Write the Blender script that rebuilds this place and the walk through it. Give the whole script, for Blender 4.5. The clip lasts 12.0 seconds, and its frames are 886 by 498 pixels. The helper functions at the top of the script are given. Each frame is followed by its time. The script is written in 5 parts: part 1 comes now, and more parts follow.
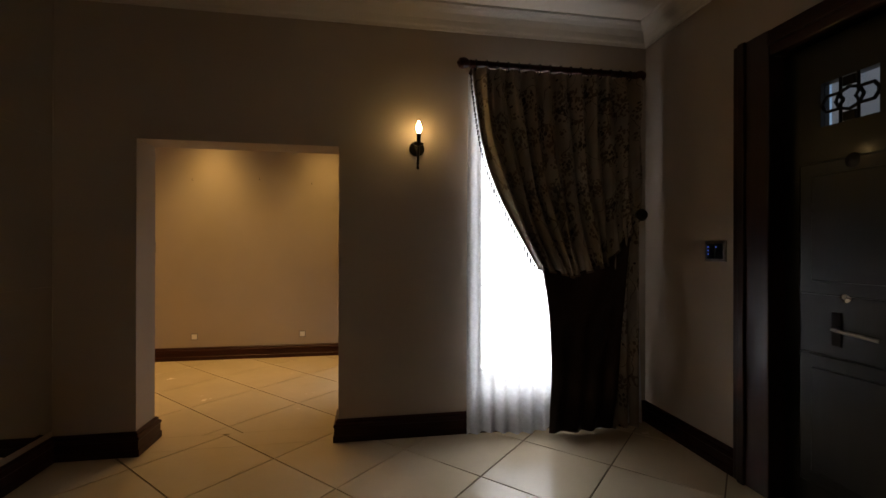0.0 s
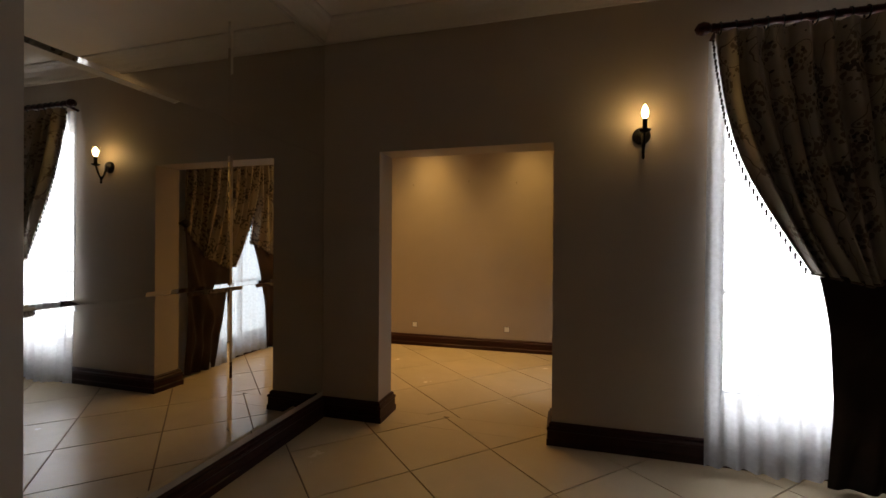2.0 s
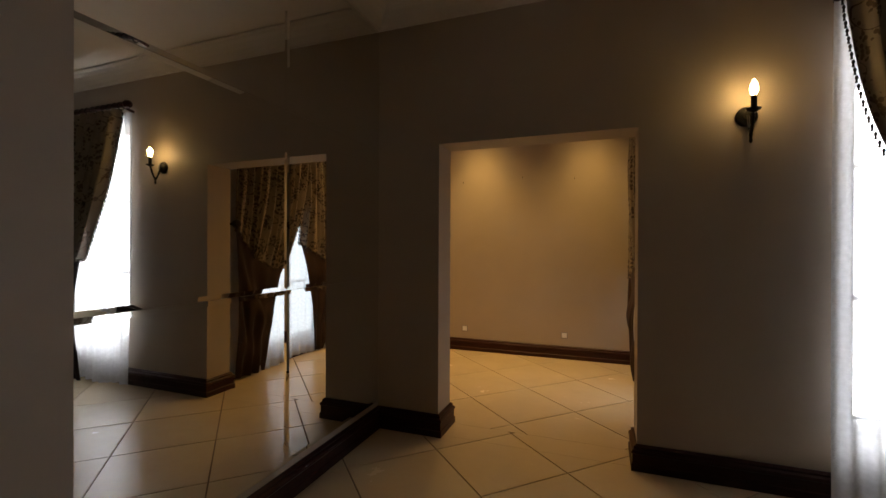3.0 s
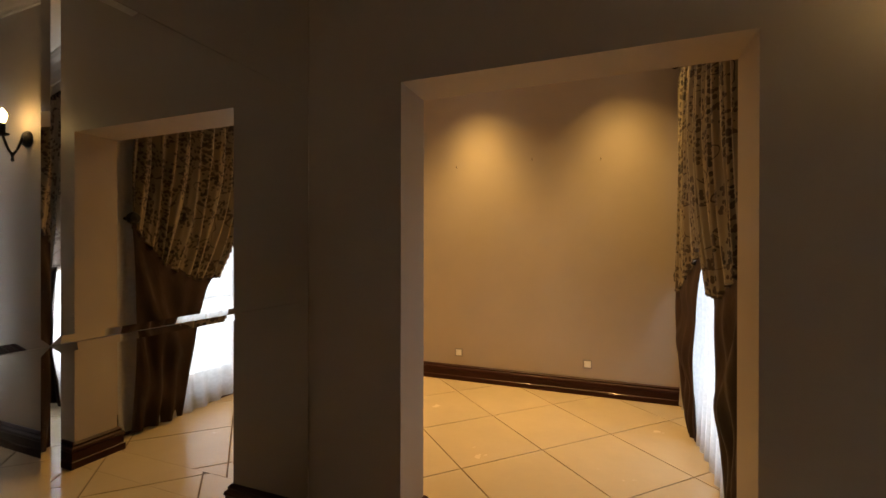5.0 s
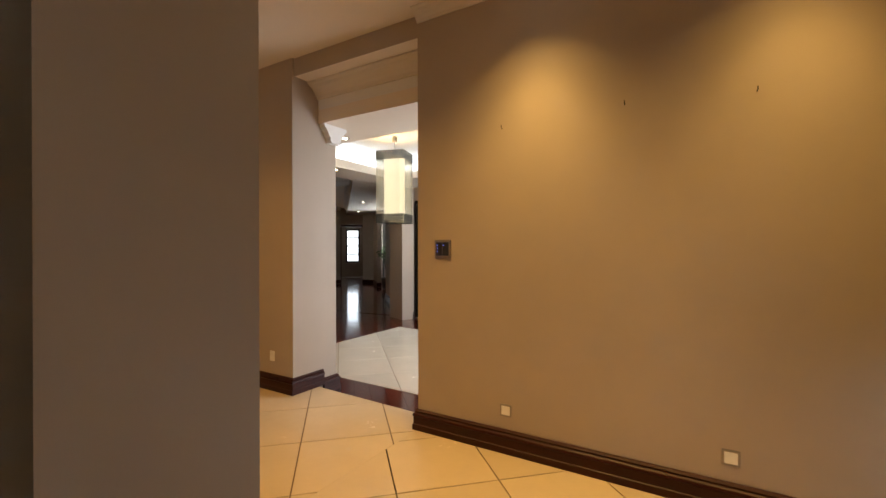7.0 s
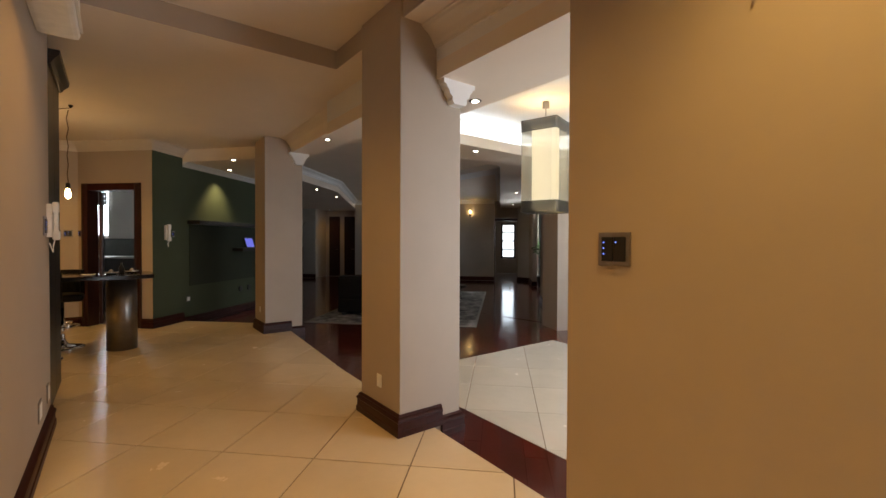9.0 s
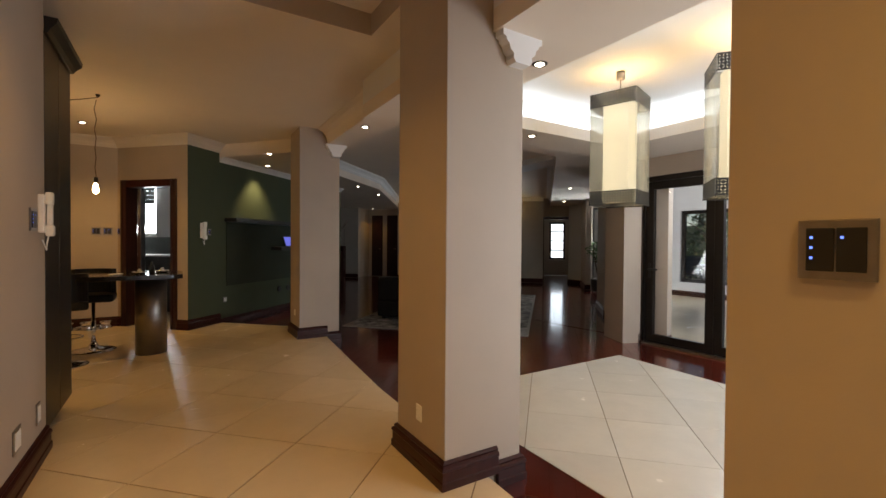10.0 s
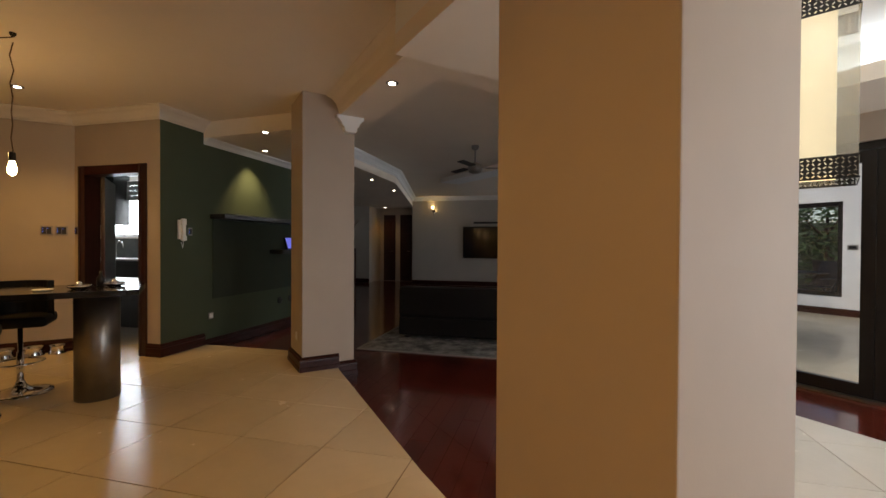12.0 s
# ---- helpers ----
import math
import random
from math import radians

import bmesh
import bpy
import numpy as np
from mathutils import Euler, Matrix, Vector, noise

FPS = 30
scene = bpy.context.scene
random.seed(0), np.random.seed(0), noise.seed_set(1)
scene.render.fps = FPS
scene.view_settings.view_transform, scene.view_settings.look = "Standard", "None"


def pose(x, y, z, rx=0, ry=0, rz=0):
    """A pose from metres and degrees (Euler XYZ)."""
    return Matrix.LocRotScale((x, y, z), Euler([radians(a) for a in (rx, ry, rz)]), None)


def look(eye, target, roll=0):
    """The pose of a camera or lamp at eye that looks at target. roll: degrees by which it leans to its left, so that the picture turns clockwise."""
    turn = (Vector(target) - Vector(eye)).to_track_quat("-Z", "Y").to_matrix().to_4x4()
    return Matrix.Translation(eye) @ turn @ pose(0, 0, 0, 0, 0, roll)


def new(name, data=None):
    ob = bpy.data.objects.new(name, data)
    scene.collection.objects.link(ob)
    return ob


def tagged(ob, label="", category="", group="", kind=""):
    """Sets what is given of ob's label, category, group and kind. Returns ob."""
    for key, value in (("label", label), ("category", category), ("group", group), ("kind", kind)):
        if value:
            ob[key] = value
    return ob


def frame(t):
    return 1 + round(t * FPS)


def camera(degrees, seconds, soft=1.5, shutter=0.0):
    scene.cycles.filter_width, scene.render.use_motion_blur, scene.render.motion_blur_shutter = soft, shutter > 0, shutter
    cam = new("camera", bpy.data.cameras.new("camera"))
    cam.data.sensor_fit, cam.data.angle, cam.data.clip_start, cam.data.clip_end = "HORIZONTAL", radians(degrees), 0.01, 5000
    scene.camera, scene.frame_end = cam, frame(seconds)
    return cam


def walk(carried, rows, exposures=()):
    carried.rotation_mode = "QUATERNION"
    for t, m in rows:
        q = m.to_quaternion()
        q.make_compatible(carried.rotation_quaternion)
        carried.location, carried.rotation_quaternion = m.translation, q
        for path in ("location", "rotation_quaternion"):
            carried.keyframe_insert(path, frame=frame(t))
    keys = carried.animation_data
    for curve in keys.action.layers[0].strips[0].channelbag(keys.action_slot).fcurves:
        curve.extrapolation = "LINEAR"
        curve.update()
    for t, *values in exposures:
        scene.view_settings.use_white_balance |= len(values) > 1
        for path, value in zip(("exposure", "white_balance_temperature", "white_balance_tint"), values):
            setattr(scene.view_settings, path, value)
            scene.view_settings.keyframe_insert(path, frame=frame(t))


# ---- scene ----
cam = camera(91.7, 12.0)
PATH = [
    (0, (0.191, 0.389, 1.222), (0.52, 2.361, 1.224), 0.1),
    (0.5, (0.186, 0.383, 1.215), (0.265, 2.382, 1.219), 0.1),
    (1, (0.16, 0.413, 1.206), (-0.001, 2.406, 1.209), 0.1),
    (1.5, (0.133, 0.438, 1.242), (-0.242, 2.402, 1.229), 0.3),
    (2, (0.048, 0.446, 1.222), (-0.491, 2.372, 1.212), 0.4),
    (2.5, (-0.063, 0.509, 1.237), (-0.724, 2.397, 1.222), 0.3),
    (2.7, (-0.122, 0.543, 1.213), (-0.806, 2.423, 1.205), 0.3),
    (4.5, (-0.385, 1.381, 1.219), (-1.095, 3.25, 1.213), 0.1),
    (5, (-0.43, 1.695, 1.23), (-1.144, 3.563, 1.226), 0.1),
    (5.5, (-0.452, 2.045, 1.237), (-1.179, 3.908, 1.24), 0.1),
    (6, (-0.533, 2.396, 1.259), (-1.344, 4.224, 1.256), -0.1),
    (6.5, (-0.61, 2.708, 1.228), (-1.522, 4.487, 1.234), 0.1),
    (6.7, (-0.635, 2.857, 1.242), (-1.596, 4.611, 1.244), 0.0),
    (8.3, (-1.011, 3.79, 1.256), (-2.449, 5.179, 1.229), 0.1),
    (8.5, (-1.083, 3.872, 1.258), (-2.568, 5.211, 1.228), 0.1),
    (9, (-1.307, 4.058, 1.262), (-2.897, 5.271, 1.233), 0.2),
    (9.5, (-1.559, 4.215, 1.254), (-3.22, 5.328, 1.225), 0.3),
    (10, (-1.853, 4.377, 1.25), (-3.556, 5.426, 1.22), 0.4),
    (10.5, (-2.189, 4.487, 1.253), (-3.909, 5.509, 1.223), 0.4),
    (11, (-2.533, 4.592, 1.246), (-4.255, 5.609, 1.216), 0.4),
    (11.5, (-2.879, 4.687, 1.253), (-4.602, 5.703, 1.223), 0.3),
    (12, (-3.231, 4.745, 1.247), (-4.95, 5.767, 1.225), 0.3),
]
walk(cam, [(t, look(eye, target, roll)) for t, eye, target, roll in PATH],
     [(0, 0.0), (1.0, -0.02), (2.5, 0.02), (4.5, 0.68), (5.5, 0.78), (6.5, 0.7), (8.5, 0.48), (10.0, 0.4), (12.0, 0.4)])

# ---- world and daylight ----
world = bpy.data.worlds.new("sky")
scene.world = world
world.use_nodes = True
_n = world.node_tree.nodes
_sky = _n.new("ShaderNodeTexSky")
_sky.sky_type = "NISHITA"
_sky.sun_disc = False
_sky.sun_elevation, _sky.sun_rotation = radians(46), radians(190)
world.node_tree.links.new(_sky.outputs[0], _n["Background"].inputs[0])
_n["Background"].inputs[1].default_value = 0.075
_sun = new("sun", bpy.data.lights.new("sun", "SUN"))
_sun.data.energy, _sun.data.angle, _sun.data.color = 0.85, radians(0.6), (1.0, 0.95, 0.87)
_sun.matrix_world = look((0, 0, 20), (2.5, 19, 0))


# ---- material helpers ----
def mat(name, build):
    m = bpy.data.materials.new(name)
    m.use_nodes = True
    t = m.node_tree
    build(t, t.nodes["Principled BSDF"])
    return m


def node(t, kind, **inputs):
    n = t.nodes.new("ShaderNode" + kind)
    for k, v in inputs.items():
        n.inputs[k.replace("_", " ")].default_value = v
    return n


def coords(t, space="Object", scale=(1, 1, 1)):
    c = t.nodes.new("ShaderNodeTexCoord")
    m = t.nodes.new("ShaderNodeMapping")
    m.inputs["Scale"].default_value = scale
    t.links.new(c.outputs[space], m.inputs["Vector"])
    return m.outputs["Vector"]


def place_coords(t, scale=(1, 1, 1)):
    c = t.nodes.new("ShaderNodeNewGeometry")
    m = t.nodes.new("ShaderNodeMapping")
    m.inputs["Scale"].default_value = scale
    t.links.new(c.outputs["Position"], m.inputs["Vector"])
    return m.outputs["Vector"]


def tex_noise(t, vec, scale, detail=4.0, rough=0.55):
    n = node(t, "TexNoise", Scale=scale, Detail=detail, Roughness=rough)
    t.links.new(vec, n.inputs["Vector"])
    return n.outputs["Fac"]


def ramp(t, fac, stops):
    r = t.nodes.new("ShaderNodeValToRGB")
    e = r.color_ramp.elements
    while len(e) < len(stops):
        e.new(0.5)
    for el, (p, c) in zip(e, stops):
        el.position, el.color = p, (*c, 1)
    t.links.new(fac, r.inputs["Fac"])
    return r.outputs["Color"]


def bump(t, bsdf, height, strength=0.2, dist=0.01):
    b = node(t, "Bump", Strength=strength, Distance=dist)
    t.links.new(height, b.inputs["Height"])
    t.links.new(b.outputs["Normal"], bsdf.inputs["Normal"])


def paint(name, col, rough=0.6, var=0.05, relief=0.08, grain=90.0, spec=0.4):
    def build(t, b):
        v = place_coords(t)
        big = tex_noise(t, v, 1.3, 5, 0.6)
        lo = tuple(c * (1 - var) for c in col)
        hi = tuple(min(1, c * (1 + var)) for c in col)
        t.links.new(ramp(t, big, [(0.3, lo), (0.7, hi)]), b.inputs["Base Color"])
        b.inputs["Roughness"].default_value = rough
        b.inputs["Specular IOR Level"].default_value = spec
        bump(t, b, tex_noise(t, v, grain, 3, 0.6), relief, 0.004)
    return mat(name, build)


def plain(name, col, rough=0.5, metal=0.0, var=0.06, scale=14.0, relief=0.03):
    def build(t, b):
        v = coords(t)
        f = tex_noise(t, v, scale, 4)
        t.links.new(ramp(t, f, [(0.3, tuple(c * (1 - var) for c in col)), (0.7, tuple(min(1, c * (1 + var)) for c in col))]), b.inputs["Base Color"])
        b.inputs["Roughness"].default_value = rough
        b.inputs["Metallic"].default_value = metal
        bump(t, b, tex_noise(t, v, scale * 9, 3), relief, 0.002)
    return mat(name, build)


def glow(name, col, strength):
    def build(t, b):
        b.inputs["Base Color"].default_value = (*col, 1)
        b.inputs["Emission Color"].default_value = (*col, 1)
        b.inputs["Emission Strength"].default_value = strength
    return mat(name, build)


def wood(name, dark, light, rough=0.35, axis="x", random=True, coat=0.0):
    def build(t, b):
        sc = {"x": (1.2, 14, 14), "y": (14, 1.2, 14), "z": (14, 14, 1.2)}[axis]
        v = coords(t, "Object", sc)
        info = t.nodes.new("ShaderNodeObjectInfo")
        add = t.nodes.new("ShaderNodeVectorMath")
        mul = node(t, "Math")
        mul.operation = "MULTIPLY"
        mul.inputs[1].default_value = 37.0
        t.links.new(info.outputs["Random"], mul.inputs[0])
        t.links.new(v, add.inputs[0])
        t.links.new(mul.outputs[0], add.inputs[1])
        f = tex_noise(t, add.outputs[0], 2.0, 8, 0.65)
        c = ramp(t, f, [(0.25, dark), (0.75, light)])
        h = node(t, "HueSaturation", Saturation=1.0)
        val = t.nodes.new("ShaderNodeMapRange")
        val.inputs["To Min"].default_value = 0.75 if random else 1.0
        val.inputs["To Max"].default_value = 1.25 if random else 1.0
        t.links.new(info.outputs["Random"], val.inputs["Value"])
        t.links.new(val.outputs[0], h.inputs["Value"])
        t.links.new(c, h.inputs["Color"])
        t.links.new(h.outputs[0], b.inputs["Base Color"])
        b.inputs["Roughness"].default_value = rough
        b.inputs["Coat Weight"].default_value = coat
        b.inputs["Coat Roughness"].default_value = 0.08
        bump(t, b, f, 0.06, 0.003)
    return mat(name, build)


def glass(name, tint=(1, 1, 1), rough=0.0):
    def build(t, b):
        b.inputs["Base Color"].default_value = (*tint, 1)
        b.inputs["Transmission Weight"].default_value = 1.0
        b.inputs["Roughness"].default_value = rough
        b.inputs["IOR"].default_value = 1.45
    return mat(name, build)


def tile_mat(name, col):
    def build(t, b):
        v = place_coords(t)
        info = t.nodes.new("ShaderNodeObjectInfo")
        cloud = tex_noise(t, v, 3.2, 6, 0.65)
        fine = tex_noise(t, v, 60.0, 3, 0.6)
        c = ramp(t, cloud, [(0.3, tuple(k * 0.95 for k in col)), (0.7, tuple(min(1, k * 1.04) for k in col))])
        h = node(t, "HueSaturation")
        val = t.nodes.new("ShaderNodeMapRange")
        val.inputs["To Min"].default_value = 0.95
        val.inputs["To Max"].default_value = 1.04
        t.links.new(info.outputs["Random"], val.inputs["Value"])
        t.links.new(val.outputs[0], h.inputs["Value"])
        t.links.new(c, h.inputs["Color"])
        t.links.new(h.outputs[0], b.inputs["Base Color"])
        r = t.nodes.new("ShaderNodeMapRange")
        r.inputs["To Min"].default_value = 0.22
        r.inputs["To Max"].default_value = 0.30
        t.links.new(cloud, r.inputs["Value"])
        t.links.new(r.outputs[0], b.inputs["Roughness"])
        bump(t, b, fine, 0.04, 0.002)
    return mat(name, build)


M_WALL = paint("taupe_wall_paint", (0.44, 0.37, 0.30), 0.55)
M_GREEN = paint("green_wall_paint", (0.066, 0.083, 0.049), 0.75, spec=0.2)
M_GREY = paint("pale_grey_wall_paint", (0.44, 0.41, 0.37), 0.6)
M_WHITE_WALL = paint("white_wall_paint", (0.62, 0.605, 0.58), 0.6)
M_CEIL = paint("ceiling_paint", (0.80, 0.72, 0.62), 0.7, 0.03)
M_COVE = paint("white_ceiling_paint", (0.8, 0.8, 0.79), 0.7, 0.02)
M_CORNICE = paint("cornice_paint", (0.70, 0.64, 0.56), 0.6, 0.03)
M_TILE = tile_mat("cream_porcelain_tile", (0.62, 0.505, 0.34))
M_TILE_PALE = tile_mat("pale_porcelain_tile", (0.58, 0.54, 0.46))
M_GROUT = plain("brown_grout", (0.16, 0.11, 0.07), 0.9)
M_PLANK = wood("mahogany_plank", (0.038, 0.0065, 0.004), (0.12, 0.0165, 0.0085), 0.14, "x", True, 0.5)
M_MAHOGANY = wood("dark_mahogany", (0.020, 0.0038, 0.0028), (0.048, 0.009, 0.006), 0.40, "x", False, 0.06)
M_MAHOGANY.node_tree.nodes["Principled BSDF"].inputs["Specular IOR Level"].default_value = 0.22
M_MAHOG_V = wood("dark_mahogany_upright", (0.016, 0.0045, 0.0035), (0.045, 0.012, 0.008), 0.33, "z", False, 0.12)
M_DOOR = wood("black_stained_door", (0.004, 0.004, 0.003), (0.010, 0.010, 0.008), 0.38, "z", False, 0.08)
M_CAB = wood("wenge_veneer", (0.006, 0.005, 0.0045), (0.015, 0.012, 0.0105), 0.4, "z", False, 0.1)
M_IRON = plain("wrought_iron", (0.02, 0.017, 0.014), 0.45, 0.7)
M_ALU = plain("bronze_aluminium", (0.022, 0.018, 0.015), 0.4, 0.5)
M_CHROME = plain("chrome", (0.75, 0.75, 0.76), 0.08, 1.0, 0.02)
M_STEEL = plain("brushed_steel", (0.33, 0.31, 0.29), 0.32, 1.0, 0.08, 30)
M_DARKSTEEL = plain("dark_brushed_steel", (0.30, 0.28, 0.265), 0.34, 0.95, 0.12, 8)
M_BLACK = plain("black_plastic", (0.012, 0.012, 0.013), 0.35)
M_LEATHER = plain("black_leather", (0.007, 0.0065, 0.0065), 0.5, 0.0, 0.15, 25, 0.15)
M_LEATHER.node_tree.nodes["Principled BSDF"].inputs["Specular IOR Level"].default_value = 0.2
M_WHITEPL = plain("white_plastic", (0.86, 0.86, 0.84), 0.4)
M_GLASS = glass("clear_glass")
M_STONE = plain("black_granite", (0.012, 0.011, 0.011), 0.12)
M_LED = glow("blue_led", (0.12, 0.22, 1.0), 1.6)
M_BULB = glow("warm_bulb", (1.0, 0.66, 0.25), 40.0)
M_SPOT = glow("downlight_lens", (1.0, 0.86, 0.66), 14.0)


def mirror_build(t, b):
    b.inputs["Base Color"].default_value = (0.86, 0.87, 0.86, 1)
    b.inputs["Metallic"].default_value = 1.0
    b.inputs["Roughness"].default_value = 0.015


M_MIRROR = mat("mirror_silver", mirror_build)


# ---- mesh helpers ----
def mesh_of(name, bm):
    bmesh.ops.recalc_face_normals(bm, faces=bm.faces)
    me = bpy.data.meshes.new(name)
    bm.to_mesh(me)
    bm.free()
    return me


def obj(name, bm, material, m=None, smooth=False):
    me = mesh_of(name, bm)
    me.materials.append(material)
    if smooth:
        for p in me.polygons:
            p.use_smooth = True
    ob = new(name, me)
    if m is not None:
        ob.matrix_world = m
    return ob


def part(name, bm, material, parent, label="", m=None, smooth=False):
    ob = obj(name, bm, material, None, smooth)
    ob.parent = parent
    if m is not None:
        ob.matrix_basis = m
    if label:
        tagged(ob, label)
    return ob


def thing(name, m, label, category, group=""):
    ob = new(name)
    ob.empty_display_size = 0.1
    ob.matrix_world = m
    return tagged(ob, label, category, group)


def structure(ob, label, category):
    return tagged(ob, label, category, "", "structure")


def add_box(bm, lo, hi, bevel=0.0, rot=None):
    r = bmesh.ops.create_cube(bm, size=1.0)
    c = [(a + b) / 2 for a, b in zip(lo, hi)]
    d = [abs(b - a) for a, b in zip(lo, hi)]
    for v in r["verts"]:
        v.co = Vector((v.co.x * d[0] + c[0], v.co.y * d[1] + c[1], v.co.z * d[2] + c[2]))
        if rot is not None:
            v.co = rot @ v.co
    if bevel:
        es = list({e for v in r["verts"] for e in v.link_edges})
        bmesh.ops.bevel(bm, geom=es, offset=bevel, segments=2, affect="EDGES", profile=0.6)
    return bm


def box(lo, hi, bevel=0.0):
    return add_box(bmesh.new(), lo, hi, bevel)


def prism(poly, z0, z1, bm=None):
    bm = bm or bmesh.new()
    a = [bm.verts.new((x, y, z0)) for x, y in poly]
    b = [bm.verts.new((x, y, z1)) for x, y in poly]
    bm.faces.new(a[::-1])
    bm.faces.new(b)
    for i in range(len(poly)):
        j = (i + 1) % len(poly)
        bm.faces.new((a[i], a[j], b[j], b[i]))
    return bm


def lathe(profile, n=24, bm=None, centre=(0, 0, 0), sx=1.0, sy=1.0):
    """Turns (radius, z) pairs round the upright axis."""
    bm = bm or bmesh.new()
    rings = []
    for r, z in profile:
        rings.append([bm.verts.new((centre[0] + sx * r * math.cos(2 * math.pi * k / n), centre[1] + sy * r * math.sin(2 * math.pi * k / n), centre[2] + z)) for k in range(n)])
    for a, b in zip(rings, rings[1:]):
        for k in range(n):
            bm.faces.new((a[k], a[(k + 1) % n], b[(k + 1) % n], b[k]))
    bm.faces.new(rings[0][::-1])
    bm.faces.new(rings[-1])
    return bm


def tube(pts, r, n=8, bm=None):
    bm = bm or bmesh.new()
    pts = [Vector(p) for p in pts]
    rings = []
    for i, p in enumerate(pts):
        d = (pts[min(i + 1, len(pts) - 1)] - pts[max(i - 1, 0)]).normalized()
        ref = Vector((0, 0, 1)) if abs(d.z) < 0.9 else Vector((1, 0, 0))
        s = d.cross(ref).normalized()
        u = s.cross(d)
        rr = r[i] if isinstance(r, (list, tuple)) else r
        rings.append([bm.verts.new(p + rr * (s * math.cos(2 * math.pi * k / n) + u * math.sin(2 * math.pi * k / n))) for k in range(n)])
    for a, b in zip(rings, rings[1:]):
        for k in range(n):
            bm.faces.new((a[k], a[(k + 1) % n], b[(k + 1) % n], b[k]))
    bm.faces.new(rings[0])
    bm.faces.new(rings[-1][::-1])
    return bm


def sweep(pts, profile, z=0.0, closed=False, bm=None):
    """Carries a closed (offset to the right of the way, height) profile along a line on the plan, with mitred corners."""
    bm = bm or bmesh.new()
    P = [Vector(p) for p in pts]
    n = len(P)
    rings = []
    for i in range(n):
        dirs = []
        if closed or i > 0:
            dirs.append((P[i] - P[i - 1]).normalized())
        if closed or i < n - 1:
            dirs.append((P[(i + 1) % n] - P[i]).normalized())
        nm = [Vector((d.y, -d.x)) for d in dirs]
        k = nm[0] if len(nm) == 1 else (nm[0] + nm[1]) / max(0.2, 1 + nm[0].dot(nm[1]))
        rings.append([bm.verts.new((P[i].x + k.x * o, P[i].y + k.y * o, z + h)) for o, h in profile])
    m = len(profile)
    for i in range(n if closed else n - 1):
        a, b = rings[i], rings[(i + 1) % n]
        for k in range(m):
            bm.faces.new((a[k], a[(k + 1) % m], b[(k + 1) % m], b[k]))
    if not closed:
        bm.faces.new(rings[0])
        bm.faces.new(rings[-1][::-1])
    return bm


SKIRT = [(-0.004, 0), (0.030, 0), (0.030, 0.038), (0.024, 0.043), (0.024, 0.090), (0.030, 0.098), (0.027, 0.111), (0.015, 0.119), (0.018, 0.129), (0.007, 0.140), (-0.004, 0.140)]
CORN = [(-0.004, -0.13), (0.014, -0.13), (0.018, -0.115), (0.03, -0.105), (0.045, -0.075), (0.075, -0.045), (0.105, -0.03), (0.115, -0.018), (0.125, -0.014), (0.125, 0.004), (-0.004, 0.004)]


def skirting(pts, z=0.0):
    return structure(obj("baseboard", sweep(pts, SKIRT, z), M_MAHOGANY), "moulded dark mahogany skirting board along the wall", "baseboard")


def cornice(pts, z, closed=False, profile=CORN, material=None):
    return structure(obj("trim", sweep(pts, profile, z, closed), material or M_CORNICE), "moulded plaster cornice under the ceiling", "cornice")


def wall(name, p, q, thick, z0, z1, material, label, holes=()):
    """A wall from p to q on the plan, thickness to the left of the way; holes: (start, end, bottom, top) along it."""
    p, q = Vector(p), Vector(q)
    d = q - p
    length = d.length
    bm = bmesh.new()
    x = 0.0
    for a, b, lo, hi in sorted(holes):
        if a > x:
            add_box(bm, (x, 0, z0), (a, thick, z1))
        if lo > z0:
            add_box(bm, (a, 0, z0), (b, thick, lo))
        if hi < z1:
            add_box(bm, (a, 0, hi), (b, thick, z1))
        x = b
    if x < length:
        add_box(bm, (x, 0, z0), (length, thick, z1))
    ob = obj(name, bm, material, Matrix.Translation((p.x, p.y, 0)) @ Matrix.Rotation(math.atan2(d.y, d.x), 4, "Z"))
    return structure(ob, label, "wall")


def clip(poly, a, b, c):
    """The part of a polygon where a x + b y <= c."""
    out = []
    for i, p in enumerate(poly):
        q = poly[(i + 1) % len(poly)]
        dp, dq = a * p[0] + b * p[1] - c, a * q[0] + b * q[1] - c
        if dp <= 0:
            out.append(p)
        if (dp < 0 < dq) or (dq < 0 < dp):
            k = dp / (dp - dq)
            out.append((p[0] + k * (q[0] - p[0]), p[1] + k * (q[1] - p[1])))
    return out


def clip_to(poly, region):
    """Clips to a convex region given anticlockwise."""
    for i, p in enumerate(region):
        q = region[(i + 1) % len(region)]
        a, b = q[1] - p[1], -(q[0] - p[0])
        poly = clip(poly, a, b, a * p[0] + b * p[1])
        if len(poly) < 3:
            return []
    return poly


def shoelace(poly):
    return 0.5 * sum(p[0] * q[1] - q[0] * p[1] for p, q in zip(poly, poly[1:] + poly[:1]))


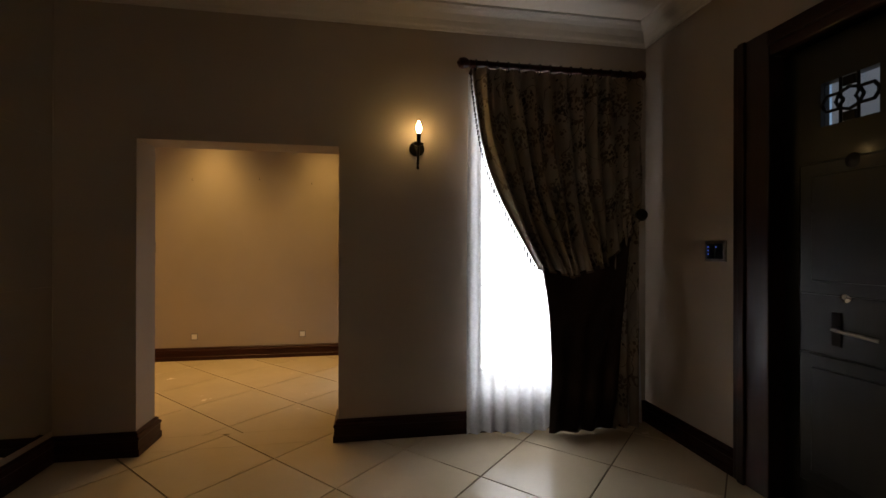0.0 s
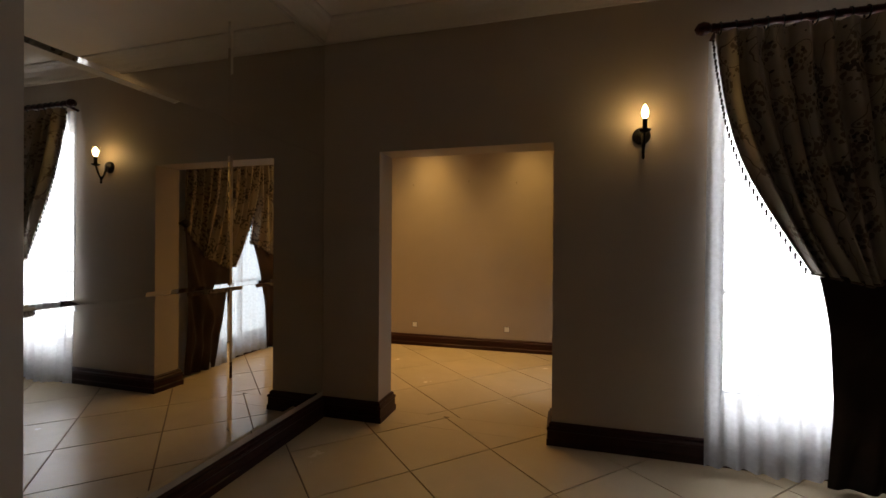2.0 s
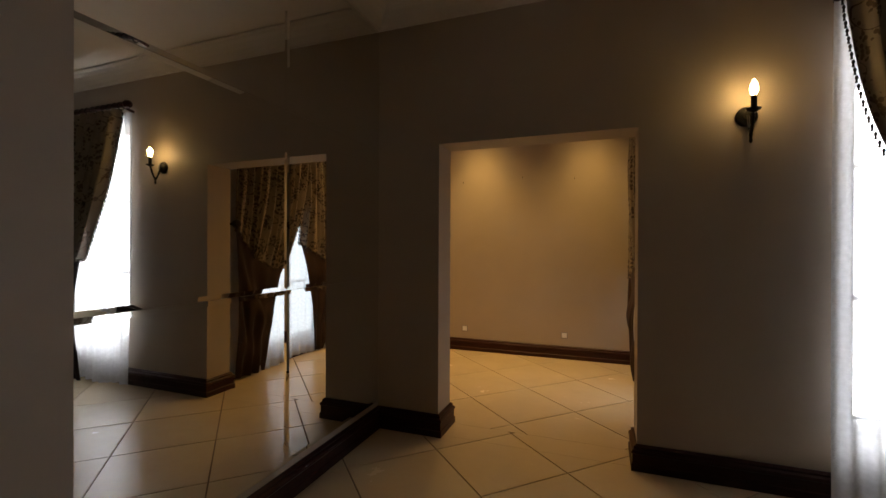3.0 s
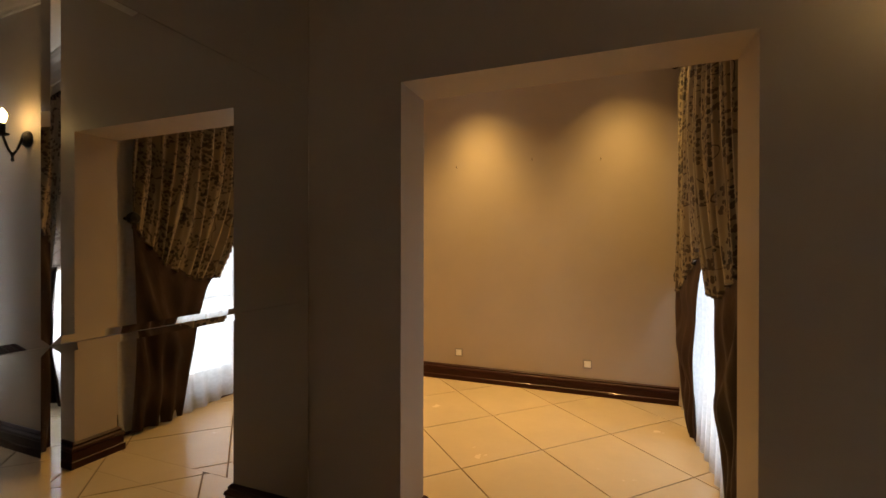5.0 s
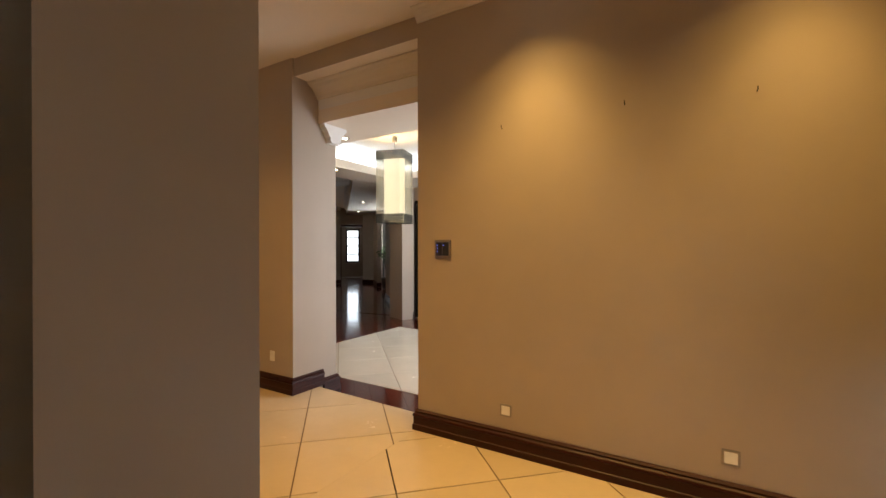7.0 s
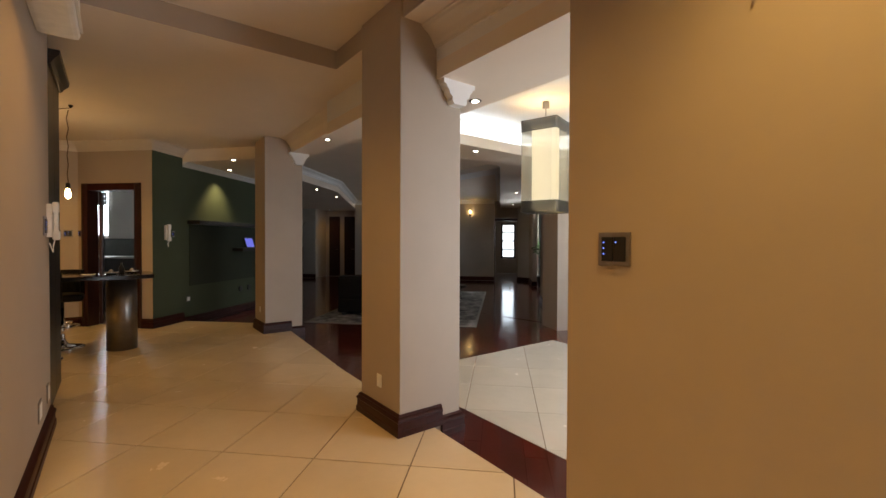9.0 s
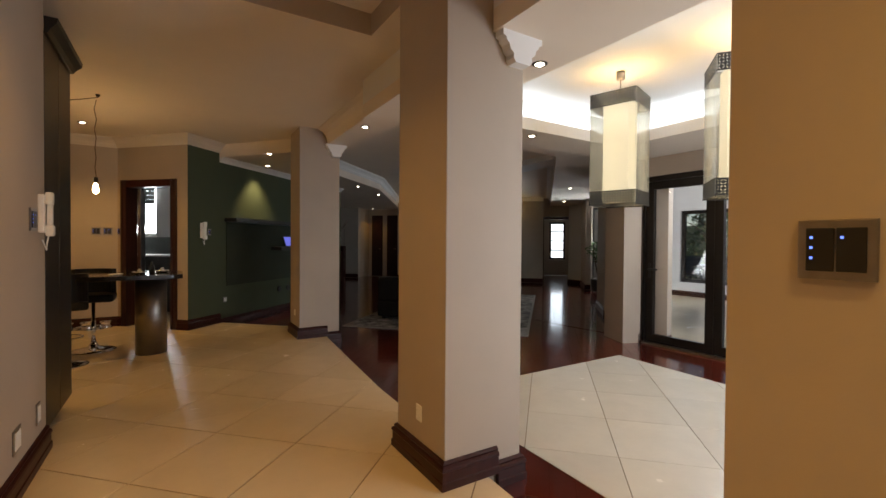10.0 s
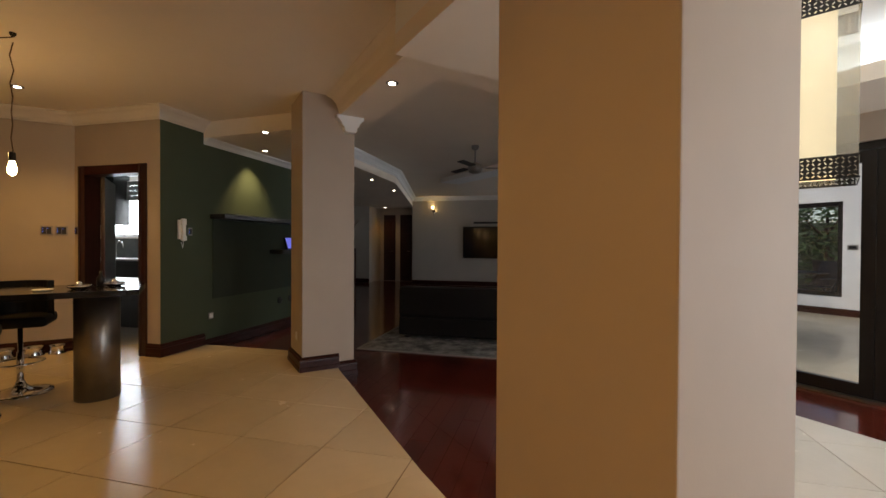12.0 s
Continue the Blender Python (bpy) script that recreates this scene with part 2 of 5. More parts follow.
def lay(parent, name, region, turn, size, origin, top, depth, joint, material, shift=0.0):
    """Lays pieces of size (along, across) over a convex region, rows turned by turn degrees."""
    c, s = math.cos(radians(turn)), math.sin(radians(turn))
    loc = [((p[0] * c + p[1] * s), (-p[0] * s + p[1] * c)) for p in region]
    u0, u1 = min(p[0] for p in loc), max(p[0] for p in loc)
    v0, v1 = min(p[1] for p in loc), max(p[1] for p in loc)
    j0, j1 = math.floor((v0 - origin[1]) / size[1]), math.ceil((v1 - origin[1]) / size[1])
    for j in range(j0, j1):
        off = (j * shift % 1.0) * size[0]
        i0, i1 = math.floor((u0 - origin[0] - off) / size[0]), math.ceil((u1 - origin[0] - off) / size[0])
        for i in range(i0, i1):
            a, b = origin[0] + off + i * size[0], origin[1] + j * size[1]
            h = joint / 2
            sq = [(a + h, b + h), (a + size[0] - h, b + h), (a + size[0] - h, b + size[1] - h), (a + h, b + size[1] - h)]
            sq = [(x * c - y * s, x * s + y * c) for x, y in sq]
            sq = clip_to(sq, region)
            if len(sq) < 3 or abs(shoelace(sq)) < 0.0008:
                continue
            cx, cy = sum(p[0] for p in sq) / len(sq), sum(p[1] for p in sq) / len(sq)
            lp = [((x - cx) * c + (y - cy) * s, -(x - cx) * s + (y - cy) * c) for x, y in sq]
            bm = bmesh.new()
            k = 0.0016
            r0 = [bm.verts.new((x, y, -depth)) for x, y in lp]
            r1 = [bm.verts.new((x, y, -k)) for x, y in lp]
            r2 = []
            for x, y in lp:
                d = max(0.02, math.hypot(x, y))
                r2.append(bm.verts.new((x - x / d * k, y - y / d * k, 0)))
            bm.faces.new(r2)
            for lo, hi in ((r0, r1), (r1, r2)):
                for n in range(len(lp)):
                    m = (n + 1) % len(lp)
                    bm.faces.new((lo[n], lo[m], hi[m], hi[n]))
            me = bpy.data.meshes.new(name)
            bm.normal_update()
            bm.to_mesh(me)
            bm.free()
            me.materials.append(material)
            ob = new(name, me)
            ob.parent = parent
            ob.matrix_basis = pose(cx, cy, top, 0, 0, turn)


# ---- plan ----
LOW = -0.085                     # the sunken wooden floor
AX0, AX1, AY0, AY1 = -1.62, 2.14, -2.6, 3.206   # entrance room
BACK = 3.43                      # passage face of the wall between
BY = 5.51                        # passage's far wall
BX0, BX1 = -2.378, 0.18
SOUTH = 3.70                     # hall's near wall
CEIL_A, CEIL_B, CEIL_H, SOFFIT = 2.80, 2.87, 2.72, 2.38
U, V = Vector((-0.7071, 0.7071)), Vector((0.7071, 0.7071))
P0 = Vector((-8.83, 4.49))       # corner of the green wall


def wing(a, b):
    p = P0 + U * a + V * b
    return (p.x, p.y)


# ---- walls ----
OPEN_L, OPEN_R, OPEN_H = -1.184, -0.014, 1.878
WIN_A = (0.92, 1.72, 0.30, 2.30)
wall("wall_north", (AX0 - 0.2, AY1), (AX1 + 0.2, AY1), BACK - AY1, 0, 2.95, M_WALL, "taupe painted wall with a plain opening and a tall window",
     [(OPEN_L - AX0 + 0.2, OPEN_R - AX0 + 0.2, 0, OPEN_H), (WIN_A[0] - AX0 + 0.2, WIN_A[1] - AX0 + 0.2, WIN_A[2], WIN_A[3])])
DOOR_Y0, DOOR_Y1, DOOR_H = 0.70, 2.20, 2.17
wall("wall_east", (AX1, AY0), (AX1, AY1), -0.25, 0, 2.95, M_WALL, "taupe painted wall beside the front door", [(DOOR_Y0 - AY0, DOOR_Y1 - AY0, 0, DOOR_H)])
wall("wall_south", (AX0 - 0.2, AY0), (AX1 + 0.2, AY0), -0.2, 0, 2.95, M_WALL, "taupe painted wall closing the entrance room")
wall("wall_west", (AX0, AY0), (AX0, AY1), 0.2, 0, 2.95, M_WALL, "taupe painted wall behind the mirror")
wall("wall_pier", (-1.53, AY0), (-1.53, 1.36), 0.088, 0, 2.95, M_WALL, "taupe painted pier beside the mirror wall")
wall("wall_passage", (BX0, BY), (BX1 + 0.2, BY), 0.5, 0, 2.95, M_WALL, "warm taupe passage wall washed by downlights")
WIN_B = (3.95, 5.2, 0.15, 2.15)
wall("wall_passage_end", (BX1, BACK), (BX1, BY), -0.2, 0, 2.95, M_WALL, "passage end wall with a tall window", [(WIN_B[0] - BACK, WIN_B[1] - BACK, WIN_B[2], WIN_B[3])])
wall("wall_hall_south", (-1.82, SOUTH), (-5.28, SOUTH), 0.15, 0, 2.95, M_WALL, "taupe hall wall with switches and an intercom")

KDW = 0.14
KD0, KD1, KDH = 0.265, 1.06, 2.03     # kitchen door, along the slanted wall from the green corner
CORNER_K = wing(0, -1.22)
wall("wall_kitchen", CORNER_K, tuple(P0), KDW, 0, 2.95, M_WALL, "taupe slanted wall with the kitchen doorway", [(1.22 - KD1, 1.22 - KD0, 0, KDH)])
wall("wall_bar", (CORNER_K[0], 0.9), CORNER_K, 0.14, 0, 2.95, M_WALL, "taupe wall behind the bar counter")
wall("wall_bar_south", (CORNER_K[0] - 0.14, 0.9), (-5.28, 0.9), -0.14, 0, 2.95, M_WALL, "taupe wall closing the bar corner")
wall("wall_bar_east", (-5.28, 0.9), (-5.28, SOUTH - 0.15), -0.14, 0, 2.95, M_WALL, "taupe wall beside the tall cabinet")
structure(obj("wall_green_corner", prism([wing(0.002, -0.02), wing(0.002, 0.004), wing(KDW, 0.004), wing(KDW, -0.02)][::-1], 0, 2.95), M_GREEN), "dark green painted corner of the feature wall", "wall")
wall("wall_green", wing(KDW, 0.004), wing(4.6, 0.004), 0.14, LOW, 2.95, M_GREEN, "dark green painted feature wall beside the lounge")
HI = 3.3
wall("wall_stair", wing(4.6, -3.2), wing(9.9, -3.2), 0.14, LOW, HI, M_GREY, "pale grey wall beside the stairs")
wall("wall_stair_return", wing(4.6, -0.14), wing(4.6, -3.2), -0.14, LOW, HI, M_GREY, "pale grey return wall by the stairs")
wall("wall_stair_end", wing(9.9, -3.2), wing(9.9, -1.95), 0.2, LOW, HI, M_GREY, "pale grey end wall by the stairs")
wall("wall_far", wing(9.9, -0.40), wing(9.9, 4.78), 0.2, LOW, HI, M_GREY, "pale grey far lounge wall with a television")
wall("wall_far_niche", wing(10.9, -1.95), wing(10.9, -0.40), 0.14, LOW, HI, M_WALL, "taupe wall of the doors' niche")
wall("wall_niche_side", wing(10.1, -1.95), wing(10.9, -1.95), 0.14, LOW, HI, M_WALL, "taupe side of the doors' niche")
wall("wall_niche_side_b", wing(10.1, -0.40), wing(10.9, -0.40), -0.14, LOW, HI, M_WALL, "taupe side of the doors' niche")
CORR = 13.5
wall("wall_corridor_west", wing(10.1, 4.78), wing(CORR, 4.78), 0.14, LOW, HI, M_WALL, "taupe corridor wall")
wall("wall_corridor_east", wing(8.1, 6.0), wing(CORR, 6.0), -0.14, LOW, HI, M_WALL, "taupe corridor wall ending in a pier")
wall("wall_corridor_end", wing(CORR, 4.6), wing(CORR, 6.2), 0.14, LOW, HI, M_WALL, "taupe end wall with a bright window", [(0.42, 1.05, 0.58, 2.12)])
wall("wall_corridor_head", wing(10.3, 4.78), wing(10.3, 6.0), 0.14, 2.17, HI, M_WALL, "taupe wall over the corridor door")
wall("wall_fireplace", wing(1.68, 5.93), wing(4.6, 5.93), -0.35, LOW, HI, M_WALL, "taupe chimney wall with a fireplace", [(0.55, 1.55, 0.05, 0.78)])
wall("wall_bay", wing(4.6, 6.9), wing(8.1, 6.9), -0.2, LOW, HI, M_WALL, "taupe bay wall with blinds at its window", [(1.4, 3.2, 0.35, 2.1)])
wall("wall_bay_side", wing(4.6, 5.93), wing(4.6, 7.1), -0.14, LOW, HI, M_WALL, "taupe bay side wall")
wall("wall_bay_end", wing(8.1, 6.14), wing(8.1, 6.9), -0.14, LOW, HI, M_WALL, "taupe bay end wall with a tall glazed door", [(0.03, 0.70, LOW, 2.28)])
GY = 9.68
GX0, GX1, GH = -5.38, -1.6, 2.14
wall("wall_glazing_head", (GX0 - 0.25, GY), (GX1 + 0.5, GY), 0.2, GH, 2.95, M_WALL, "taupe wall over the folding glass doors")
wall("wall_glazing_pier", wing(1.68, 5.93), (GX0, GY), -0.25, LOW, 2.95, M_WALL, "taupe pier beside the folding glass doors")
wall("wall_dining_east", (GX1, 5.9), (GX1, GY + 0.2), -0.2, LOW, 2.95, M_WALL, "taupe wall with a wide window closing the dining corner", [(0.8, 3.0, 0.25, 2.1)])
wall("wall_kitchen_far", wing(3.2, -5.6), wing(3.2, 0.0), 0.14, 0, 2.95, M_GREY, "grey kitchen wall with a bright window", [(0.6, 1.62, 1.36, 2.52)])
wall("wall_kitchen_side", wing(0, -5.6), wing(3.2, -5.6), -0.14, 0, 2.95, M_GREY, "grey kitchen wall")
wall("wall_kitchen_near", wing(0.14, -5.6), wing(0.14, -1.3), -0.14, 0, 2.95, M_GREY, "grey kitchen wall behind the bar")

# patio beyond the glass
wall("wall_patio_north", (-12.0, 15.6), (0.5, 15.6), 0.2, -0.1, 3.1, M_WHITE_WALL, "white patio wall with a dark framed window", [(3.8, 5.58, 0.26, 2.12)])
wall("wall_patio_west", wing(2.5, 6.3), (-9.6, 15.6), -0.2, -0.1, 3.1, M_WHITE_WALL, "white patio side wall")

structure(obj("wall_patio_pier", box((GX0 - 0.25, GY + 0.16, LOW), (-5.10, GY + 0.26, 2.7)), M_WALL), "taupe outer pier beside the folding glass doors", "wall")

# ---- columns ----
def column(name, x0, x1, y0, y1, label):
    c = structure(obj(name, box((x0, y0, LOW), (x1, y1, 2.95), 0.006), M_WALL), label, "column")
    return c


C1 = (-4.235, -3.69, 5.526, 6.03)
C2 = (-8.02, -7.50, 5.70, 6.22)
column("column_1", *C1, "square taupe plastered column between tiled and wooden floor")
column("column_2", *C2, "square taupe plastered column at the lounge step")

# ---- ceilings ----
structure(obj("ceiling_entrance", box((AX0 - 0.2, AY0 - 0.2, CEIL_A), (AX1 + 0.2, AY1, CEIL_A + 0.15)), M_CEIL), "cream painted ceiling of the entrance room", "ceiling")
structure(obj("ceiling_passage", prism([(BX1 + 0.2, BACK - 0.1), (BX1 + 0.2, 5.56), (-4.76, 5.56), (-4.76, 0.9), (-1.82, 0.9), (-1.82, BACK - 0.1)][::-1], CEIL_B, CEIL_B + 0.15), M_CEIL), "cream ceiling raised above the passage", "ceiling")
structure(obj("ceiling_hall", prism([(-4.75, 0.8), (-4.75, 5.55), (BX0, 5.55), (BX0, 6.0), (-8.1, 6.08), wing(0.6, 0), tuple(P0), CORNER_K, (CORNER_K[0] - 0.1, 0.8)], CEIL_H, CEIL_H + 0.12), M_CEIL), "cream lower ceiling of the hall", "ceiling")
structure(obj("trim_step", prism([(-4.747, 0.9), (-4.747, 5.547), (BX0, 5.547), (BX0, 5.551), (-4.751, 5.551), (-4.751, 0.9)], CEIL_H - 0.002, CEIL_B), M_WALL), "taupe painted edge of the raised ceiling", "ceiling edge")
structure(obj("ceiling_lounge", prism([(-8.1, 6.08), (-5.6, 6.0), (-5.6, 9.95), wing(1.6, 6.5), wing(4.4, 7.1), wing(8.3, 7.1), wing(CORR + 0.2, 6.3), wing(CORR + 0.2, -3.4), wing(4.5, -3.4), wing(4.5, 0), wing(0.6, 0)][::-1], 2.80, 2.95), M_CEIL), "off-white lounge ceiling", "ceiling")
structure(obj("ceiling_kitchen", prism([wing(0, -5.7), wing(0, 0.0), wing(3.3, 0), wing(3.3, -5.7)], 2.6, 2.72), M_COVE), "white kitchen ceiling", "ceiling")
RX0, RX1, RY0, RY1 = -5.07, -2.2, 6.465, 8.75
OX0, OX1, OY0, OY1 = -5.6, GX1 + 0.05, 5.815, GY
bm = bmesh.new()
for lo, hi in (((OX0, OY0), (OX1, RY0)), ((OX0, RY1), (OX1, OY1)), ((OX0, RY0), (RX0, RY1)), ((RX1, RY0), (OX1, RY1))):
    add_box(bm, (*lo, SOFFIT), (*hi, 2.50))
structure(obj("ceiling_ring", bm, M_CEIL), "lowered plaster ceiling ring round the lit tray", "ceiling")
bm = bmesh.new()
s = 0.14
for lo, hi in (((OX0, OY0), (OX1, RY0 - s)), ((OX0, RY1 + s), (OX1, OY1)), ((OX0, RY0 - s), (RX0 - s, RY1 + s)), ((RX1 + s, RY0 - s), (OX1, RY1 + s))):
    add_box(bm, (*lo, 2.50), (*hi, 2.72))
structure(obj("ceiling_ring_upper", bm, M_COVE), "white sides of the lit ceiling tray", "ceiling")
structure(obj("ceiling_tray", box((OX0, OY0, 2.72), (OX1, OY1, 2.95)), M_COVE), "white recessed tray ceiling over the pendants", "ceiling")
bm = bmesh.new()
e = 0.06
for lo, hi in (((RX0, RY0 - e - 0.03), (RX1, RY0 - e)), ((RX0, RY1 + e), (RX1, RY1 + e + 0.03)), ((RX0 - e - 0.03, RY0), (RX0 - e, RY1)), ((RX1 + e, RY0), (RX1 + e + 0.03, RY1))):
    add_box(bm, (*lo, 2.502), (*hi, 2.512))
M_STRIP = glow("cove_led", (0.85, 0.93, 1.0), 9.5)
tagged(obj("led_strip", bm, M_STRIP), "cool white light strip hidden on the tray's ledge", "light strip")
# lounge soffits
SOF2 = 2.53
bm = prism([(OX0, 6.02), (OX0, 6.42), (-7.9, 6.42), (-7.9, 6.08)][::-1], SOF2, 3.3)
prism([(-7.9, 6.08), (-7.9, 6.42), wing(1.3, 0.95), wing(0.6, 0)][::-1], SOF2, 3.3, bm)
prism([wing(0.62, 0.0), wing(4.6, 0.0), wing(9.9, -0.40), wing(4.8, 0.92), wing(1.3, 0.95)][::-1], SOF2 + 0.003, 3.3, bm)
prism([wing(4.6, -3.2), wing(10.9, -3.2), wing(10.9, -0.40), wing(9.9, -0.40), wing(4.6, 0.0)][::-1], SOF2 + 0.003, 3.3, bm)
prism([(OX0, 6.42), (OX0, 9.7), wing(1.6, 5.93), wing(1.6, 5.0), (OX0 - 0.5, 6.42)], SOF2 + 0.003, 3.3, bm)
prism([wing(1.6, 5.0), wing(CORR, 5.0), wing(CORR, 7.0), wing(1.6, 7.0)][::-1], SOF2 + 0.006, 3.3, bm)
structure(obj("ceiling_soffit", bm, M_CEIL), "lowered plaster soffit along the lounge edge", "ceiling")
structure(obj("ceiling_patio", box((-12, GY + 0.2, 2.7), (0.4, 10.4, 2.85)), M_COVE), "white patio roof", "ceiling")

# ---- floor bases ----
structure(obj("ground", box((-400, -400, -0.5), (400, 400, -0.32)), plain("garden_earth", (0.12, 0.11, 0.06), 0.9, 0.0, 0.3, 1.0)), "earth ground round the house", "ground")
F1 = structure(obj("floor", box((AX0 - 0.2, AY0 - 0.2, -0.3), (AX1 + 0.2, BY + 0.1, -0.006)), M_GROUT), "cream porcelain tiles laid diagonally, entrance and passage", "floor")
HALL1 = [(-5.3, SOUTH - 0.1), (BX0, BACK), (BX0, 5.735), (-5.3, 5.85)]
HALL2 = [(CORNER_K[0], 0.9), (-5.3, 0.9), (-5.3, 5.85), (-8.12, 6.10), (-9.27, 4.92), (-9.7, 4.4)]
bm = prism(HALL1, -0.3, -0.006)
prism(HALL2, -0.3, -0.006, bm)
F2 = structure(obj("floor_hall", bm, M_GROUT), "cream porcelain tiles laid diagonally in the hall", "floor")
F3 = structure(obj("floor_lounge", prism([(-9.3, 4.85), (-8.1, 5.6), (-1.7, 5.6), (-1.7, 9.75), (-5.4, 9.75), wing(1.5, 6.2), wing(4.5, 7.0), wing(14, 7.0), wing(14, -3.3), wing(4.6, -3.3), wing(4.6, 0.0)], -0.3, LOW - 0.006), M_PLANK), "dark red polished mahogany plank floor, one step down", "floor")
PATCH = [(-5.11, 6.32), (-2.0, 6.26), (-2.0, 8.72), (-5.11, 8.87)]
F4 = structure(obj("floor_dining", prism(PATCH, LOW - 0.02, LOW - 0.001), M_GROUT), "pale porcelain tile panel set into the wooden floor", "floor")
structure(obj("floor_patio", box((-12, GY + 0.05, -0.3), (0.6, 19.0, LOW - 0.01)), M_TILE), "pale tiled patio floor", "floor")
structure(obj("floor_kitchen", prism([wing(0.0, -5.7), wing(0.0, 0), wing(3.3, 0), wing(3.3, -5.7)], -0.3, -0.001), M_TILE_PALE), "pale kitchen floor", "floor")

# ---- lamps and daylight stand-ins ----
def spot(name, place, aim, watts, size=70, blend=0.6, col=(1.0, 0.74, 0.44), radius=0.03):
    l = bpy.data.lights.new(name, "SPOT")
    l.energy, l.spot_size, l.spot_blend, l.color, l.shadow_soft_size = watts, radians(size), blend, col, radius
    o = new(name, l)
    o.matrix_world = look(place, aim)
    return o


def bulb(name, place, watts, col=(1.0, 0.62, 0.28), radius=0.03):
    l = bpy.data.lights.new(name, "POINT")
    l.energy, l.color, l.shadow_soft_size = watts, col, radius
    o = new(name, l)
    o.location = place
    return o


def daylight(name, centre, aim, w, h, watts, col=(0.86, 0.93, 1.0)):
    l = bpy.data.lights.new(name, "AREA")
    l.shape, l.size, l.size_y, l.energy, l.color = "RECTANGLE", w, h, watts, col
    o = new(name, l)
    o.matrix_world = look(centre, aim)
    return o


WARM = (1.0, 0.55, 0.13)
daylight("window_light", (1.32, 3.44, 1.3), (1.32, 0, 1.0), 0.78, 1.95, 52, (0.95, 0.965, 1.0))
daylight("window_light", (BX1 + 0.24, 4.57, 1.15), (-3, 4.57, 1.1), 1.2, 1.95, 18)
# unseen area lamp over the glass doors, added to carry more sky light indoors
daylight("patio_skylight", (-3.3, 10.33, 2.48), (-4.2, 6.0, 0.4), 3.4, 0.24, 55)
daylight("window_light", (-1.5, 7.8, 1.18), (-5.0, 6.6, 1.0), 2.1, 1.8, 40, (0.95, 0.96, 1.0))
daylight("window_light", (*wing(3.4, -4.5), 1.95), (*wing(0, -1.0), 0.3), 1.0, 1.1, 150)
daylight("window_light", (*wing(CORR + 0.2, 5.3), 1.35), (*wing(5, 5.3), 0.6), 0.6, 1.5, 5)
daylight("window_light", (*wing(6.9, 7.15), 1.25), (*wing(6.5, 2), 0.6), 1.7, 1.7, 125)

# ---- skirtings and cornices ----
skirting([(-1.53, AY0), (-1.53, 1.36), (AX0, 1.36), (AX0, AY1), (OPEN_L, AY1), (OPEN_L, BACK), (-1.7, BACK)])
skirting([(BX1, BACK), (OPEN_R, BACK), (OPEN_R, AY1), (AX1, AY1), (AX1, DOOR_Y1 + 0.21)])
skirting([(BX0, 6.01), (BX0, BY), (BX1, BY), (BX1, BACK)])
skirting([(-1.82, SOUTH), (-5.28, SOUTH)])
skirting([(CORNER_K[0], 0.9), CORNER_K, wing(0, -1.16)])
skirting([wing(0, -0.17), wing(0, 0.004), wing(0.6, 0.004)])
skirting([wing(0.6, 0.004), wing(4.6, 0.004)], LOW)
skirting([wing(9.9, -0.4), wing(9.9, 4.78)], LOW)
skirting([wing(9.9, -3.2), wing(9.9, -1.95)], LOW)
skirting([wing(4.6, 5.93), wing(3.3, 5.93)], LOW)
skirting([wing(2.2, 5.93), wing(1.68, 5.93), (GX0, GY)], LOW)
skirting([wing(CORR, 6.0), wing(8.1, 6.0), wing(8.1, 6.14)], LOW)
skirting([(-12.0, 15.6), (0.5, 15.6)], -0.1)
skirting([(-5.10, GY + 0.26), (-5.10, GY + 0.16)], -0.095)
for c, cut in ((C1, 5.86), (C2, 6.06)):
    skirting([(c[0], cut), (c[0], c[2]), (c[1], c[2]), (c[1], cut)])
    skirting([(c[1], cut), (c[1], c[3]), (c[0], c[3]), (c[0], cut)], LOW)
cornice([(AX0, AY0), (AX0, AY1), (AX1, AY1), (AX1, AY0)], CEIL_A, True)
cornice([(BX0, BY), (BX1, BY), (BX1, BACK), (-1.82, BACK)], CEIL_B, False, [(o * 0.7, h * 0.6) for o, h in CORN])
cornice([(CORNER_K[0], 0.9), CORNER_K, tuple(P0), wing(0.6, 0)], CEIL_H)
cornice([(-3.69, 5.815), (BX0, 5.815)], CEIL_H)
cornice([wing(0.6, 0.004), wing(4.6, 0.004)], SOF2, False, [(o * 0.7, h * 0.6) for o, h in CORN], M_COVE)
cornice([wing(9.9, -0.4), wing(9.9, 4.78)], 2.80, False, CORN, M_COVE)
cornice([wing(9.9, -0.40), wing(4.8, 0.92), wing(1.3, 0.95), (-7.9, 6.42), (OX0 - 0.5, 6.42), wing(1.6, 5.0), wing(9.9, 5.0)][::-1], 2.80, False, CORN, M_COVE)
cornice([(-7.9, 6.08), (OX0, 6.02)], CEIL_H, False, [(-0.004, -0.188), (0.012, -0.188), (0.02, -0.13), (0.045, -0.07), (0.085, -0.03), (0.14, -0.008), (0.14, 0.004), (-0.004, 0.004)], M_CEIL)


